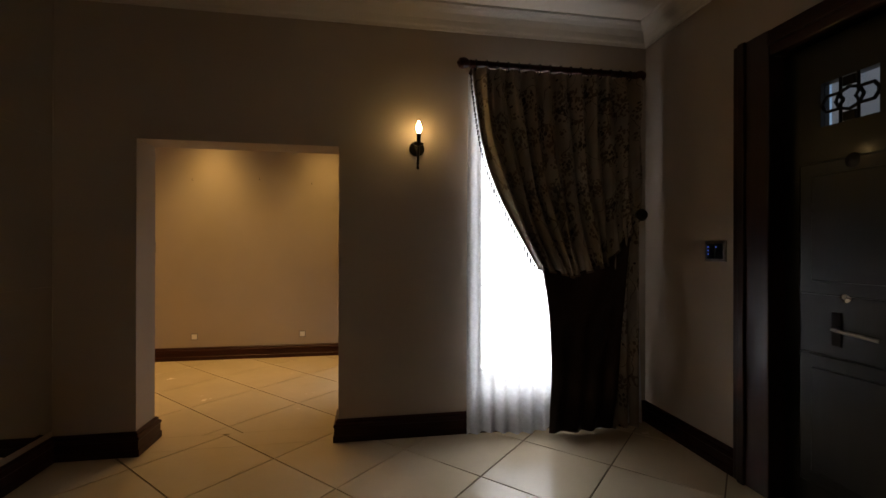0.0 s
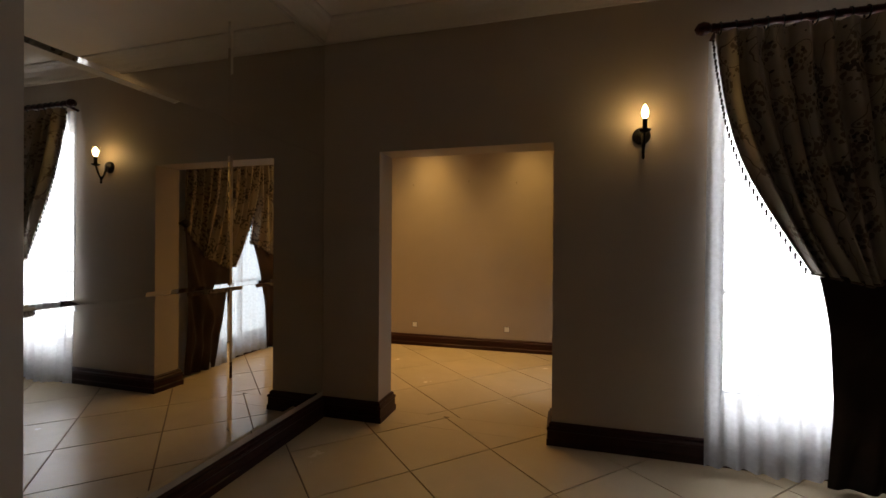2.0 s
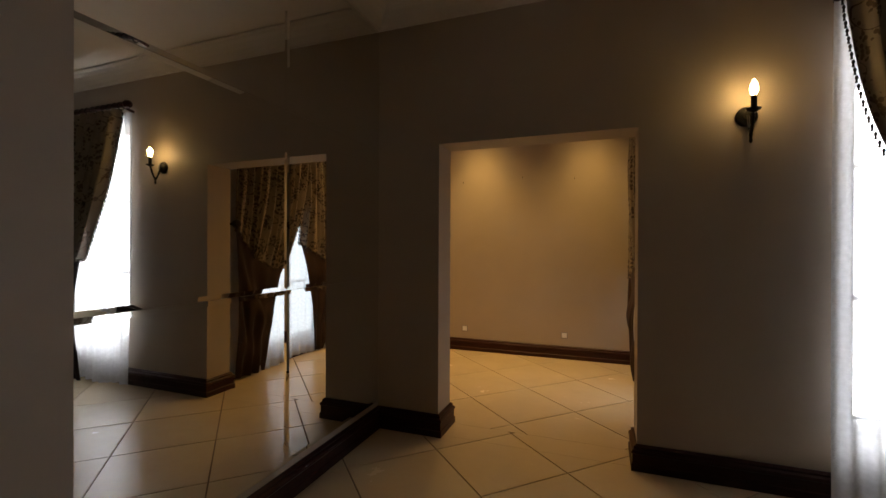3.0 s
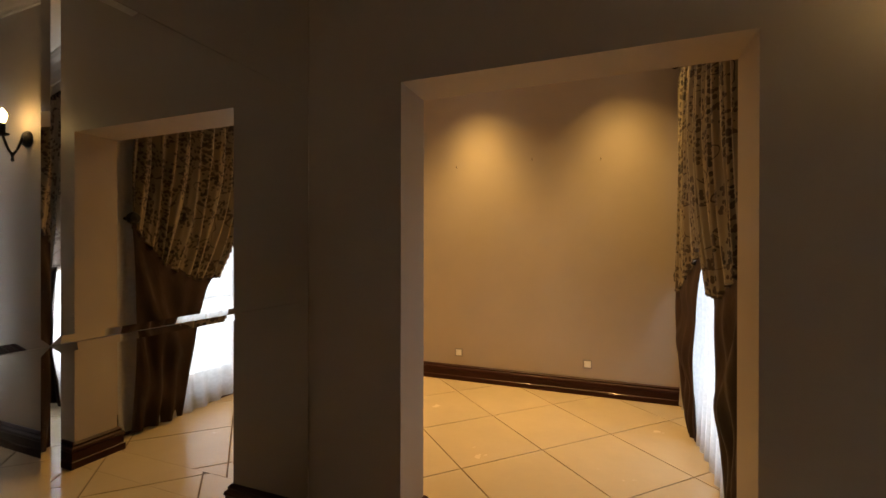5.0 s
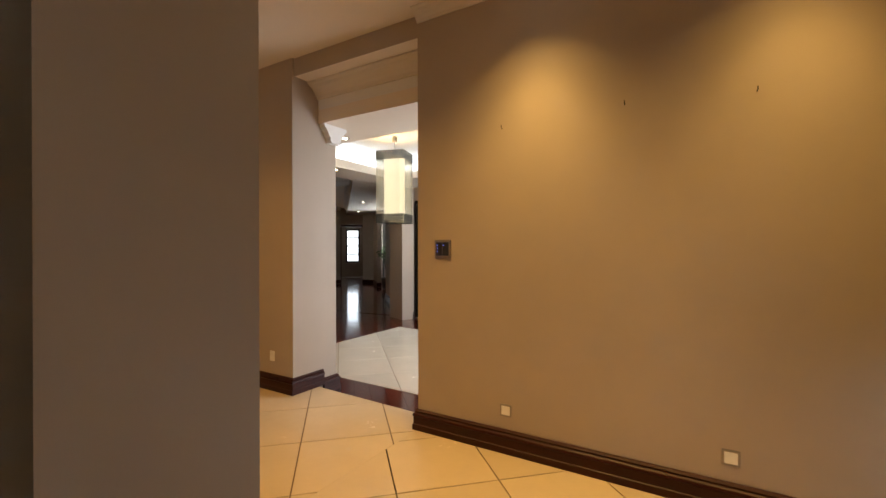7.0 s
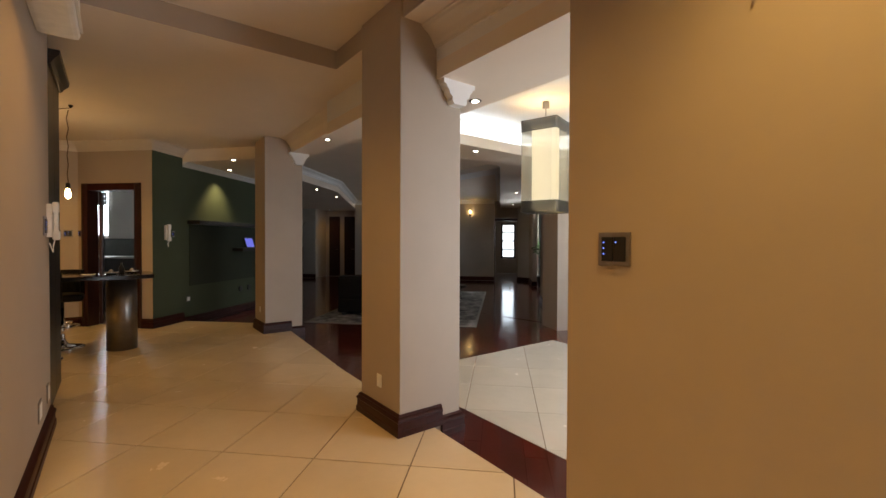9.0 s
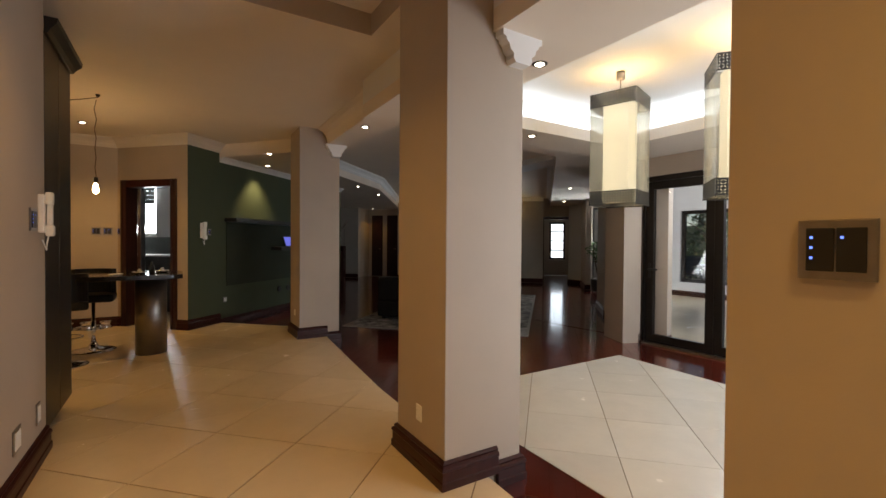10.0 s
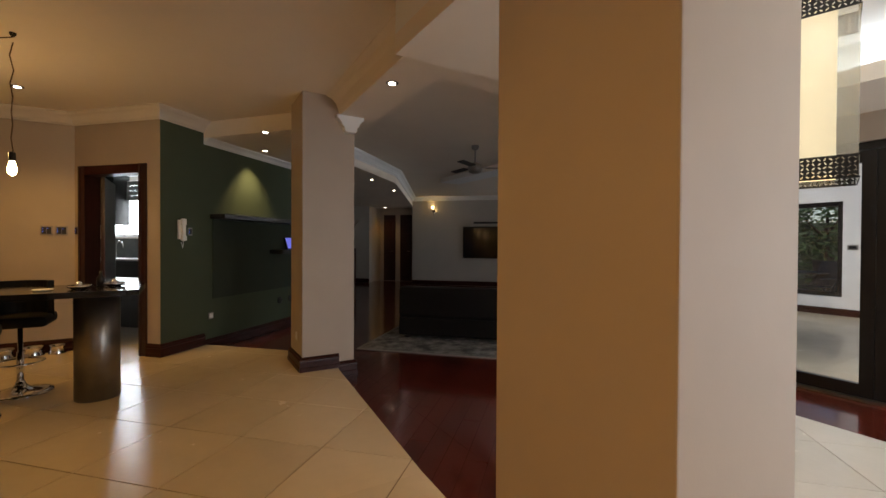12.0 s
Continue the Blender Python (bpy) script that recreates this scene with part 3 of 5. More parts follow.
def corbel(x, y, z):
    """A short plaster bracket under the soffit, moulded alike on both flanks, at a column's edge."""
    prof = [(0, 0), (0.016, 0.022), (0.013, 0.045), (0.036, 0.062), (0.046, 0.092), (0.066, 0.108), (0.066, 0.120), (0.088, 0.130), (0.088, 0.16)]
    line = [(-0.10 - o, h) for o, h in prof] + [(o, h) for o, h in prof[::-1]]
    bm = bmesh.new()
    rings = [[bm.verts.new((xx, y + o, z + h)) for o, h in line] for xx in (x, x + 0.07)]
    for i in range(len(line)):
        j = (i + 1) % len(line)
        bm.faces.new((rings[0][i], rings[0][j], rings[1][j], rings[1][i]))
    bm.faces.new(rings[0][::-1])
    bm.faces.new(rings[1])
    return structure(obj("trim", bm, M_COVE), "white moulded plaster bracket at the column's head", "corbel")


corbel(C1[1] - 0.005, 6.02, SOFFIT - 0.16)
corbel(C2[1] - 0.005, 6.21, SOF2 - 0.16)


# ---- fittings ----
def downlight(x, y, z, watts=0.0, size=100, aim=None, col=WARM):
    t = thing("downlight", pose(x, y, z), "small recessed ceiling downlight with a bright lens and dark ring", "downlight", "ceiling downlights")
    part("ring", lathe([(0.026, -0.003), (0.043, -0.006), (0.05, -0.002), (0.05, 0.0), (0.026, 0.0)], 20), M_BLACK, t, "dark ring")
    part("lens", lathe([(0.027, -0.0075), (0.027, -0.0025)], 16), M_SPOT, t, "glowing lens")
    if watts:
        spot("downlight_lamp", (x, y, z - 0.03), aim or (x, y, 0), watts, size, 1.0, col)
    return t


for x, w in ((-1.53, 54), (-0.33, 40)):
    downlight(x, 5.14, CEIL_B, w, 70, (x, 5.17, 1.6), (1.0, 0.60, 0.17))
    spot("downlight_spill", (x, 5.14, CEIL_B - 0.03), (x, 4.95, 1.6), 0.8 * w, 112, 1.0, (1.0, 0.60, 0.17))
# unseen downlights overhead, added to brighten the passage and hall
for x, y, w in ((-1.0, 4.4, 20), (-2.6, 4.5, 32), (-4.0, 4.35, 46)):
    downlight(x, y, CEIL_B, w, 120, None, (1.0, 0.525, 0.135))
# the first two are added out of sight, to lift the hall's light
for x, y, w in ((-5.6, 3.0, 120), (-6.5, 2.6, 34), (-8.813, 3.362, 44)):
    downlight(x, y, CEIL_H, w, 120)
downlight(-3.86, 6.32, SOFFIT, 16)
downlight(-5.235, 7.55, SOFFIT, 8)
downlight(-3.265, 8.9, SOFFIT, 8)
downlight(-5.3, 9.0, SOFFIT, 6)
downlight(-6.4, 6.15, SOF2, 8)
downlight(-9.62, 5.67, SOF2, 52, 84, (-9.86, 5.46, 1.0), (1.0, 0.72, 0.36))
downlight(-8.56, 5.52, SOF2, 6)
# the niche downlight (10.45, -1.6) is an added, unseen one to warm the doors
for a, b, w in ((4.2, 0.64, 3), (5.9, 0.46, 3), (10.45, -1.6, 12), (5.4, 5.4, 9), (8.6, 5.4, 4)):
    downlight(*wing(a, b), SOF2, w)


def plate(m, w, h, kind, label, category, group=""):
    """A wall plate whose face looks along local -y; kinds: switch, socket."""
    t = thing("light_switch" if kind == "switch" else "wall_socket", m, label, category, group)
    if kind == "switch":
        part("surround", box((-w / 2, -0.009, -h / 2), (w / 2, 0, h / 2), 0.003), M_STEEL, t, "brushed metal surround")
        n = max(1, round(w / h * 2))
        g = w * 0.78 / n
        for k in range(n):
            cx = (k - (n - 1) / 2) * g
            rk = part("rocker", box((cx - g * 0.47, -0.013, -h * 0.36), (cx + g * 0.47, -0.0085, h * 0.36), 0.002), M_BLACK, t, "black touch panel")
            for r in range(3 if k == 0 else 1):
                zz = h * 0.2 - r * h * 0.17
                part("indicator", box((cx - g * 0.33, -0.0138, zz - 0.0025), (cx - g * 0.33 + 0.005, -0.0128, zz + 0.0025)), M_LED, rk, "tiny blue indicator light")
    else:
        part("surround", box((-w / 2, -0.007, -h / 2), (w / 2, 0, h / 2), 0.003), M_STEEL if w > 0.07 else M_WHITEPL, t)
        part("insert", box((-w * 0.36, -0.010, -h * 0.36), (w * 0.36, -0.0065, h * 0.36), 0.002), M_WHITEPL, t, "white socket face")
    return t


plate(pose(-2.175, BY, 1.241), 0.125, 0.123, "switch", "dark square switch panel in a metal surround on the passage wall", "switch")
for x in (-1.726, -0.584):
    plate(pose(x, BY, 0.256), 0.075, 0.075, "socket", "small white wall socket above the skirting", "socket", "passage sockets")
plate(pose(AX1, 2.56, 1.215, 0, 0, -90), 0.15, 0.12, "switch", "dark double switch panel beside the front door", "switch")
plate(pose(-5.02, SOUTH, 1.36, 0, 0, 180), 0.125, 0.125, "switch", "dark switch panel beside the intercom", "switch")
plate(pose(-4.72, SOUTH, 0.27, 0, 0, 180), 0.12, 0.12, "socket", "white double socket low on the hall wall", "socket")
plate(pose(-5.1, SOUTH, 0.27, 0, 0, 180), 0.075, 0.12, "socket", "white socket low on the hall wall", "socket")
plate(pose(-3.957, C1[2], 0.297), 0.06, 0.09, "socket", "white socket on the column above its skirting", "socket", "column sockets")
plate(pose(-7.74, C2[2], 0.31), 0.05, 0.08, "socket", "white socket on the far column above its skirting", "socket", "column sockets")
for y in (3.40, 3.53):
    plate(pose(CORNER_K[0], y - 0.02, 1.38, 0, 0, 90), 0.11, 0.11, "switch", "black touch switch with blue lights beside the kitchen door", "switch", "bar switches")
plate(pose(*wing(0, -1.19), 1.38, 0, 0, 45), 0.05, 0.1, "switch", "narrow dark switch against the kitchen door frame", "switch")
plate(pose(*wing(0.71, 0.004), 0.34, 0, 0, 135), 0.08, 0.08, "socket", "white socket on the green wall", "socket")
for a in (2.11, 2.39):
    t = thing("wall_socket", pose(*wing(a, 0.004), 0.36, 0, 0, 135), "black round socket on the green wall", "socket", "black sockets")
    part("face", lathe([(0.055, 0), (0.055, 0.012), (0.045, 0.018)], 20), M_BLACK, t, "", pose(0, 0, 0, 90, 0, 0))
for x, z in ((-1.749, 1.975), (-1.05, 2.0), (-0.484, 1.963)):
    tagged(obj("picture_nail", tube([(x, BY + 0.004, z), (x + 0.002, BY - 0.018, z + 0.006), (x + 0.002, BY - 0.02, z + 0.02)], 0.0025, 6), M_IRON), "bare iron picture nail in the passage wall", "nail", "picture nails")


def handset(m, label):
    t = thing("intercom", m, label, "intercom")
    part("base", box((-0.045, -0.03, -0.11), (0.045, 0, 0.11), 0.008), M_WHITEPL, t)
    bm = add_box(bmesh.new(), (-0.03, -0.062, 0.05), (0.03, -0.028, 0.125), 0.012)
    add_box(bm, (-0.022, -0.058, -0.09), (0.022, -0.035, 0.06), 0.008)
    add_box(bm, (-0.03, -0.066, -0.13), (0.03, -0.028, -0.065), 0.012)
    part("receiver", bm, M_WHITEPL, t, "white curved receiver")
    part("cord", tube([(0.0, -0.04, -0.12), (0.01, -0.03, -0.17), (0.004, -0.03, -0.21), (0.0, -0.012, -0.15)], 0.004, 6), M_WHITEPL, t)
    return t


handset(pose(-5.17, SOUTH, 1.40, 0, 0, 180), "white intercom handset on the taupe hall wall")
handset(pose(*wing(0.26, 0.004), 1.40, 0, 0, 135), "white intercom handset on the green wall")
plate(pose(*wing(0.39, 0.004), 1.38, 0, 0, 135), 0.06, 0.09, "switch", "small dark switch beside the green wall's intercom", "switch")


def sconce(m, label, watts):
    """Looks along local -y; base at the centre of its back plate."""
    t = thing("wall_sconce", m, label, "wall lamp", "candle wall lamps")
    part("back_plate", lathe([(0.05, 0), (0.05, 0.008), (0.042, 0.02), (0.02, 0.03)], 24), M_IRON, t, "round iron plate", pose(0, 0, 0, 90, 0, 0))
    pts = []
    for k in range(17):
        a = k / 16
        pts.append((0.0, -0.03 - 0.09 * a, -0.10 * math.sin(math.pi * a) * (1.0 if a < 0.99 else 1.0)))
    part("arm", tube(pts, 0.007, 8), M_IRON, t)
    part("finial", lathe([(0.002, -0.13), (0.009, -0.12), (0.006, -0.10), (0.011, -0.085)], 12), M_IRON, t, "", pose(0, -0.075, -0.02))
    part("cup", lathe([(0.008, -0.01), (0.028, 0.0), (0.032, 0.008), (0.012, 0.01)], 20), M_IRON, t, "", pose(0, -0.12, 0.0))
    part("candle_tube", lathe([(0.0135, 0.005), (0.0135, 0.07)], 16), M_IRON, t, "dark candle sleeve", pose(0, -0.12, 0.0))
    part("bulb", lathe([(0.009, 0.07), (0.017, 0.09), (0.019, 0.105), (0.013, 0.13), (0.003, 0.15)], 16), M_BULB, t, "glowing candle bulb", pose(0, -0.12, 0.0), True)
    bulb("sconce_light", m @ Vector((0, -0.12, 0.115)), watts, (1.0, 0.6, 0.2), 0.02)
    return t


sconce(pose(0.485, AY1, 1.882), "wrought iron candle sconce with a lit flame bulb", 2.2)
sconce(pose(*wing(9.9, 0.35), 2.34, 0, 0, 45), "small lit candle sconce on the far lounge wall", 5)
sconce(pose(*wing(9.9, 3.92), 2.26, 0, 0, 45), "small lit candle sconce on the far lounge wall", 5)

# ---- mirror wall ----
mw = thing("wall_mirror", pose(AX0, 0, 0), "large frameless silver wall mirror above the dark skirting", "mirror")
for y0, y1 in ((1.365, 2.29), (2.29, 3.195)):
    for z0, z1 in ((0.175, 1.005), (1.005, 1.866), (1.866, 2.665)):
        bm = bmesh.new()
        k, h = 0.020, 0.0022
        lean = 0.005 if y1 < 2.5 else 0.0
        o = [bm.verts.new((0.004 + lean * (y - 1.365), y, z)) for y, z in ((y0 + 0.001, z0 + 0.001), (y1 - 0.001, z0 + 0.001), (y1 - 0.001, z1 - 0.001), (y0 + 0.001, z1 - 0.001))]
        i = [bm.verts.new((0.004 + h + lean * (y - 1.365), y, z)) for y, z in ((y0 + k, z0 + k), (y1 - k, z0 + k), (y1 - k, z1 - k), (y0 + k, z1 - k))]
        b = [bm.verts.new((0.0, v.co.y, v.co.z)) for v in o]
        bm.faces.new(i)
        for q in range(4):
            r = (q + 1) % 4
            bm.faces.new((o[q], o[r], i[r], i[q]))
            bm.faces.new((b[q], b[r], o[r], o[q]))
        part("mirror_panel", bm, M_MIRROR, mw)


# ---- fabrics ----
def fabric(name, ground, motif, dark, rough=0.6, size=6.2, reach=0.50):
    """Pale satin with scattered sprigs of dark leaves, thin curling vines between and small buds."""
    def build(t, b):
        v = coords(t, "UV", (1, 1, 1))

        def calc(op, a, c=None, d=None):
            n = t.nodes.new("ShaderNodeMath")
            n.operation = op
            for k, q in enumerate((a, c, d)):
                if q is None:
                    continue
                if isinstance(q, (int, float)):
                    n.inputs[k].default_value = q
                else:
                    t.links.new(q, n.inputs[k])
            return n.outputs[0]

        def paint_over(fac, under, colour):
            m = t.nodes.new("ShaderNodeMixRGB")
            m.inputs[2].default_value = (*colour, 1)
            t.links.new(fac, m.inputs[0])
            t.links.new(under, m.inputs[1])
            return m.outputs[0]

        n2 = node(t, "TexNoise", Scale=14.0, Detail=3.0)
        t.links.new(v, n2.inputs["Vector"])
        warp = t.nodes.new("ShaderNodeVectorMath")
        warp.operation = "MULTIPLY_ADD"
        t.links.new(n2.outputs["Color"], warp.inputs[0])
        warp.inputs[1].default_value = (0.06, 0.08, 0.0)
        t.links.new(v, warp.inputs[2])
        sprig = node(t, "TexVoronoi", Scale=size, Randomness=0.75)
        t.links.new(warp.outputs[0], sprig.inputs["Vector"])
        stretch = node(t, "Mapping", Scale=(1.0, 0.62, 1.0))
        t.links.new(v, stretch.inputs["Vector"])
        leaf = node(t, "TexVoronoi", Scale=64.0, Randomness=1.0)
        t.links.new(stretch.outputs[0], leaf.inputs["Vector"])
        near = calc("LESS_THAN", sprig.outputs["Distance"], reach)
        core = calc("LESS_THAN", sprig.outputs["Distance"], reach * 0.45)
        blade = calc("LESS_THAN", leaf.outputs["Distance"], 0.50)
        wv = node(t, "TexWave", Scale=2.4, Distortion=14.0, Detail=2.0)
        wv.inputs["Detail Scale"].default_value = 1.4
        t.links.new(v, wv.inputs["Vector"])
        weft = ramp(t, tex_noise(t, v, 5.5, 2, 0.5), [(0.3, tuple(c * 0.8 for c in ground)), (0.7, ground)])
        c = paint_over(calc("LESS_THAN", wv.outputs["Fac"], 0.0045), weft, motif)
        c = paint_over(calc("MULTIPLY", near, blade), c, motif)
        c = paint_over(calc("MULTIPLY", core, calc("LESS_THAN", leaf.outputs["Distance"], 0.58)), c, dark)
        bud = node(t, "TexVoronoi", Scale=15.0, Randomness=0.8)
        t.links.new(v, bud.inputs["Vector"])
        c = paint_over(calc("LESS_THAN", bud.outputs["Distance"], 0.13), c, dark)
        t.links.new(c, b.inputs["Base Color"])
        b.inputs["Roughness"].default_value = rough
        b.inputs["Sheen Weight"].default_value = 0.1
        bump(t, b, tex_noise(t, v, 220.0, 2), 0.15, 0.002)
    return mat(name, build)


def sheer_build(t, b):
    out = t.nodes["Material Output"]
    tr = node(t, "BsdfTranslucent")
    tr.inputs["Color"].default_value = (0.80, 0.82, 0.86, 1)
    df = node(t, "BsdfDiffuse")
    df.inputs["Color"].default_value = (0.85, 0.86, 0.88, 1)
    cl = node(t, "BsdfTransparent")
    a, c = t.nodes.new("ShaderNodeMixShader"), t.nodes.new("ShaderNodeMixShader")
    a.inputs[0].default_value = 0.4
    t.links.new(tr.outputs[0], a.inputs[1])
    t.links.new(df.outputs[0], a.inputs[2])
    v = coords(t, "UV", (1, 1, 1))
    weave = tex_noise(t, v, 40.0, 3)
    t.links.new(ramp(t, weave, [(0.3, (0.20, 0.20, 0.20)), (0.7, (0.32, 0.32, 0.32))]), c.inputs[0])
    t.links.new(a.outputs[0], c.inputs[1])
    t.links.new(cl.outputs[0], c.inputs[2])
    t.links.new(c.outputs[0], out.inputs["Surface"])


def gauze_build(t, b):
    out = t.nodes["Material Output"]
    tr = node(t, "BsdfTranslucent")
    tr.inputs["Color"].default_value = (0.84, 0.84, 0.83, 1)
    df = node(t, "BsdfGlossy", Roughness=0.12)
    df.inputs["Color"].default_value = (0.8, 0.8, 0.78, 1)
    cl = node(t, "BsdfTransparent")
    cl.inputs["Color"].default_value = (0.93, 0.93, 0.91, 1)
    a, c = t.nodes.new("ShaderNodeMixShader"), t.nodes.new("ShaderNodeMixShader")
    a.inputs[0].default_value = 0.25
    t.links.new(tr.outputs[0], a.inputs[1])
    t.links.new(df.outputs[0], a.inputs[2])
    c.inputs[0].default_value = 0.77
    t.links.new(a.outputs[0], c.inputs[1])
    t.links.new(cl.outputs[0], c.inputs[2])
    t.links.new(c.outputs[0], out.inputs["Surface"])


M_SHEER = mat("white_voile", sheer_build)
M_GAUZE = mat("smoky_acrylic", gauze_build)
M_FLORAL = fabric("floral_curtain", (0.37, 0.31, 0.245), (0.13, 0.09, 0.062), (0.045, 0.03, 0.022), 0.7)
# same cloth again, with the passage's dim warm light put into its colours
M_FLORAL_B = fabric("dim_floral_curtain", (0.29, 0.235, 0.16), (0.075, 0.05, 0.034), (0.03, 0.02, 0.014), 0.5, 6.8, 0.60)


def satin_build(t, b):
    v = coords(t, "UV", (1, 1, 1))
    t.links.new(ramp(t, tex_noise(t, v, 3.0, 4), [(0.3, (0.021, 0.0105, 0.009)), (0.7, (0.046, 0.025, 0.020))]), b.inputs["Base Color"])
    b.inputs["Roughness"].default_value = 0.55
    b.inputs["Specular IOR Level"].default_value = 0.2
    bump(t, b, tex_noise(t, v, 7.0, 3), 0.35, 0.02)


M_SATIN = mat("brown_satin", satin_build)


def cloth(name, f, nu, nv, material, parent, label=""):
    """A draped sheet through the points f(u, v), with its own cloth coordinates in metres."""
    bm = bmesh.new()
    uv = bm.loops.layers.uv.new("UVMap")
    g = [[bm.verts.new(f(i / nu, j / nv)) for i in range(nu + 1)] for j in range(nv + 1)]
    w = sum((g[0][i + 1].co - g[0][i].co).length for i in range(nu))
    h = sum((g[j + 1][nu // 2].co - g[j][nu // 2].co).length for j in range(nv))
    for j in range(nv):
        for i in range(nu):
            fc = bm.faces.new((g[j][i], g[j][i + 1], g[j + 1][i + 1], g[j + 1][i]))
            fc.smooth = True
            for lp, (a, c) in zip(fc.loops, ((i, j), (i + 1, j), (i + 1, j + 1), (i, j + 1))):
                lp[uv].uv = (a / nu * w, -c / nv * h)
    me = bpy.data.meshes.new(name)
    bm.to_mesh(me)
    bm.free()
    me.materials.append(material)
    ob = new(name, me)
    ob.parent = parent
    if label:
        tagged(ob, label)
    return ob


def table_of(rows, u):
    for (u0, x0, z0), (u1, x1, z1) in zip(rows, rows[1:]):
        if u <= u1:
            k = (u - u0) / (u1 - u0)
            k = k * k * (3 - 2 * k) * 0.5 + k * 0.5
            return x0 + (x1 - x0) * k, z0 + (z1 - z0) * k
    return rows[-1][1:]


def tied_curtain(m, flip, top, width, folds, hem, foot, upper, label, seed, tail=True, bulge=0.05, sweep_in=1.6, back=0.0, lean=False, drop=0.42):
    """A tied-back curtain: local x runs from the free edge (0) to the tie; local -y is the room; flip mirrors it."""
    t = thing("curtain", m, label, "curtain", "tied-back curtains")
    sg = -1 if flip else 1

    def pt(x, y, z):
        return Vector((sg * x, y, z))

    def out(u):
        return u if lean else (1 - u) ** 0.7

    def upper_f(u, v):
        hx, hz = table_of(hem, u)
        x = u * width + (hx - u * width) * v ** sweep_in
        z = top + (hz - top) * v
        amp = 0.040 * (1 - 0.5 * v * u)
        d = amp * math.sin(2 * math.pi * folds * u + 0.7 * math.sin(3.1 * u + seed)) + 0.009 * math.sin(2 * math.pi * folds * 2.3 * u + seed + 2 * v)
        pinch = 0.6 if v < 0.06 else 1.0
        belly = -0.05 * math.sin(math.pi * v) * (1 - u) - bulge * v * v * out(u)
        return pt(x + 0.008 * math.sin(9 * v + 20 * u), -0.03 + d * pinch + belly, z)

    def lining_f(u, v):
        hx, hz = table_of(hem, u)
        fx, fz = table_of(foot, u)
        hx -= back * (1 - u) ** 2
        x = hx + (fx - hx) * (v ** drop) + 0.02 * width * math.sin(math.pi * v) * (0.55 - u)
        z = hz + 0.02 + (fz - hz - 0.02) * v
        k = min(1.0, width)
        low = max(0.0, (v - 0.45) / 0.55)
        swag = 0.024 * math.sin(2 * math.pi * (2.7 * v * (1 - 0.3 * u) + 1.15 * u ** 1.4) + seed) * (1 - 0.7 * low)
        k *= min(1.0, 0.15 + 4 * u, 0.15 + 4 * (1 - u))
        d = k * (swag + 0.022 * math.sin(2 * math.pi * (3.6 * u + 0.4 * v) + seed) * (0.25 + 0.75 * low) + 0.006 * math.sin(23 * u + 17 * v))
        return pt(x, -0.035 - bulge * (1 - 0.8 * v) * out(u) + d * min(1, 0.25 + 2 * v) - 0.035 * math.sin(math.pi * v), z)

    def tail_f(u, v):
        fx = foot[-1][1]
        x = fx - 0.06 + u * (hem[-1][1] - fx + 0.06)
        z = hem[-1][2] * (1 - v) + 0.012 * v
        return pt(x, -0.03 + 0.022 * math.sin(2 * math.pi * 3 * u + seed), z)

    up = cloth("upper_drape", upper_f, 150, 40, upper, t, "patterned floral fabric gathered to one side")
    cloth("lining_drape", lining_f, 60, 40, M_SATIN, t, "dark brown satin swag falling to the floor")
    if tail:
        cloth("tail", tail_f, 30, 24, upper, t, "patterned tail behind the satin")
    bead = mesh_of("tassel", lathe([(0.001, 0.006), (0.005, 0.002), (0.0075, -0.006), (0.004, -0.016), (0.006, -0.028)], 6))
    bead.materials.append(M_IRON)
    for k in range(34):
        p = upper_f(0.0, 0.03 + 0.95 * k / 33)
        ob = new("tassel", bead)
        ob.parent = up
        ob.location = (p.x - sg * 0.012, p.y, p.z)
    bm = bmesh.new()
    for k in range(90):
        u0, u1 = k / 90, (k + 1) / 90
        a, b = upper_f(u0, 1.0), upper_f(u1, 1.0)
        if (b - a).length > 1e-5:
            tube([a, b], 0.007, 5, bm)
    part("hem_piping", bm, upper, up, "turned hem above the satin")
    hx, hz = hem[-1][1:]
    part("holdback", lathe([(0.012, 0), (0.012, 0.05), (0.035, 0.06), (0.042, 0.085), (0.03, 0.105), (0.004, 0.112)], 20), M_IRON, t, "round dark holdback knob", pose(sg * (hx + 0.0), 0.03, hz + 0.02, 90, 0, 0))
    return t


def curtain_rod(m, length, rings, label):
    t = thing("curtain_rod", m, label, "curtain rod", "curtain rods")
    part("pole", tube([(0, 0, 0), (length, 0, 0)], 0.021, 14), M_MAHOGANY, t)
    for x in (-0.03, length + 0.03):
        part("finial", lathe([(0.004, -0.05), (0.028, -0.035), (0.036, -0.01), (0.03, 0.015), (0.018, 0.03), (0.024, 0.035), (0.024, 0.045)], 18), M_MAHOGANY, t, "turned dark wooden finial", pose(x, 0, 0, 0, 90 if x < 0 else -90, 0))
    for x in (0.03, length - 0.05):
        part("bracket", tube([(x, 0.0, -0.01), (x, 0.10, -0.03)], 0.012, 8), M_MAHOGANY, t)
    for k in range(rings):
        x = length * (k + 0.6) / (rings + 0.2)
        n = 14
        part("ring", tube([(x, 0.028 * math.cos(2 * math.pi * q / n), -0.008 + 0.032 * math.sin(2 * math.pi * q / n)) for q in range(n + 1)], 0.0045, 6), M_IRON, t)
    return t


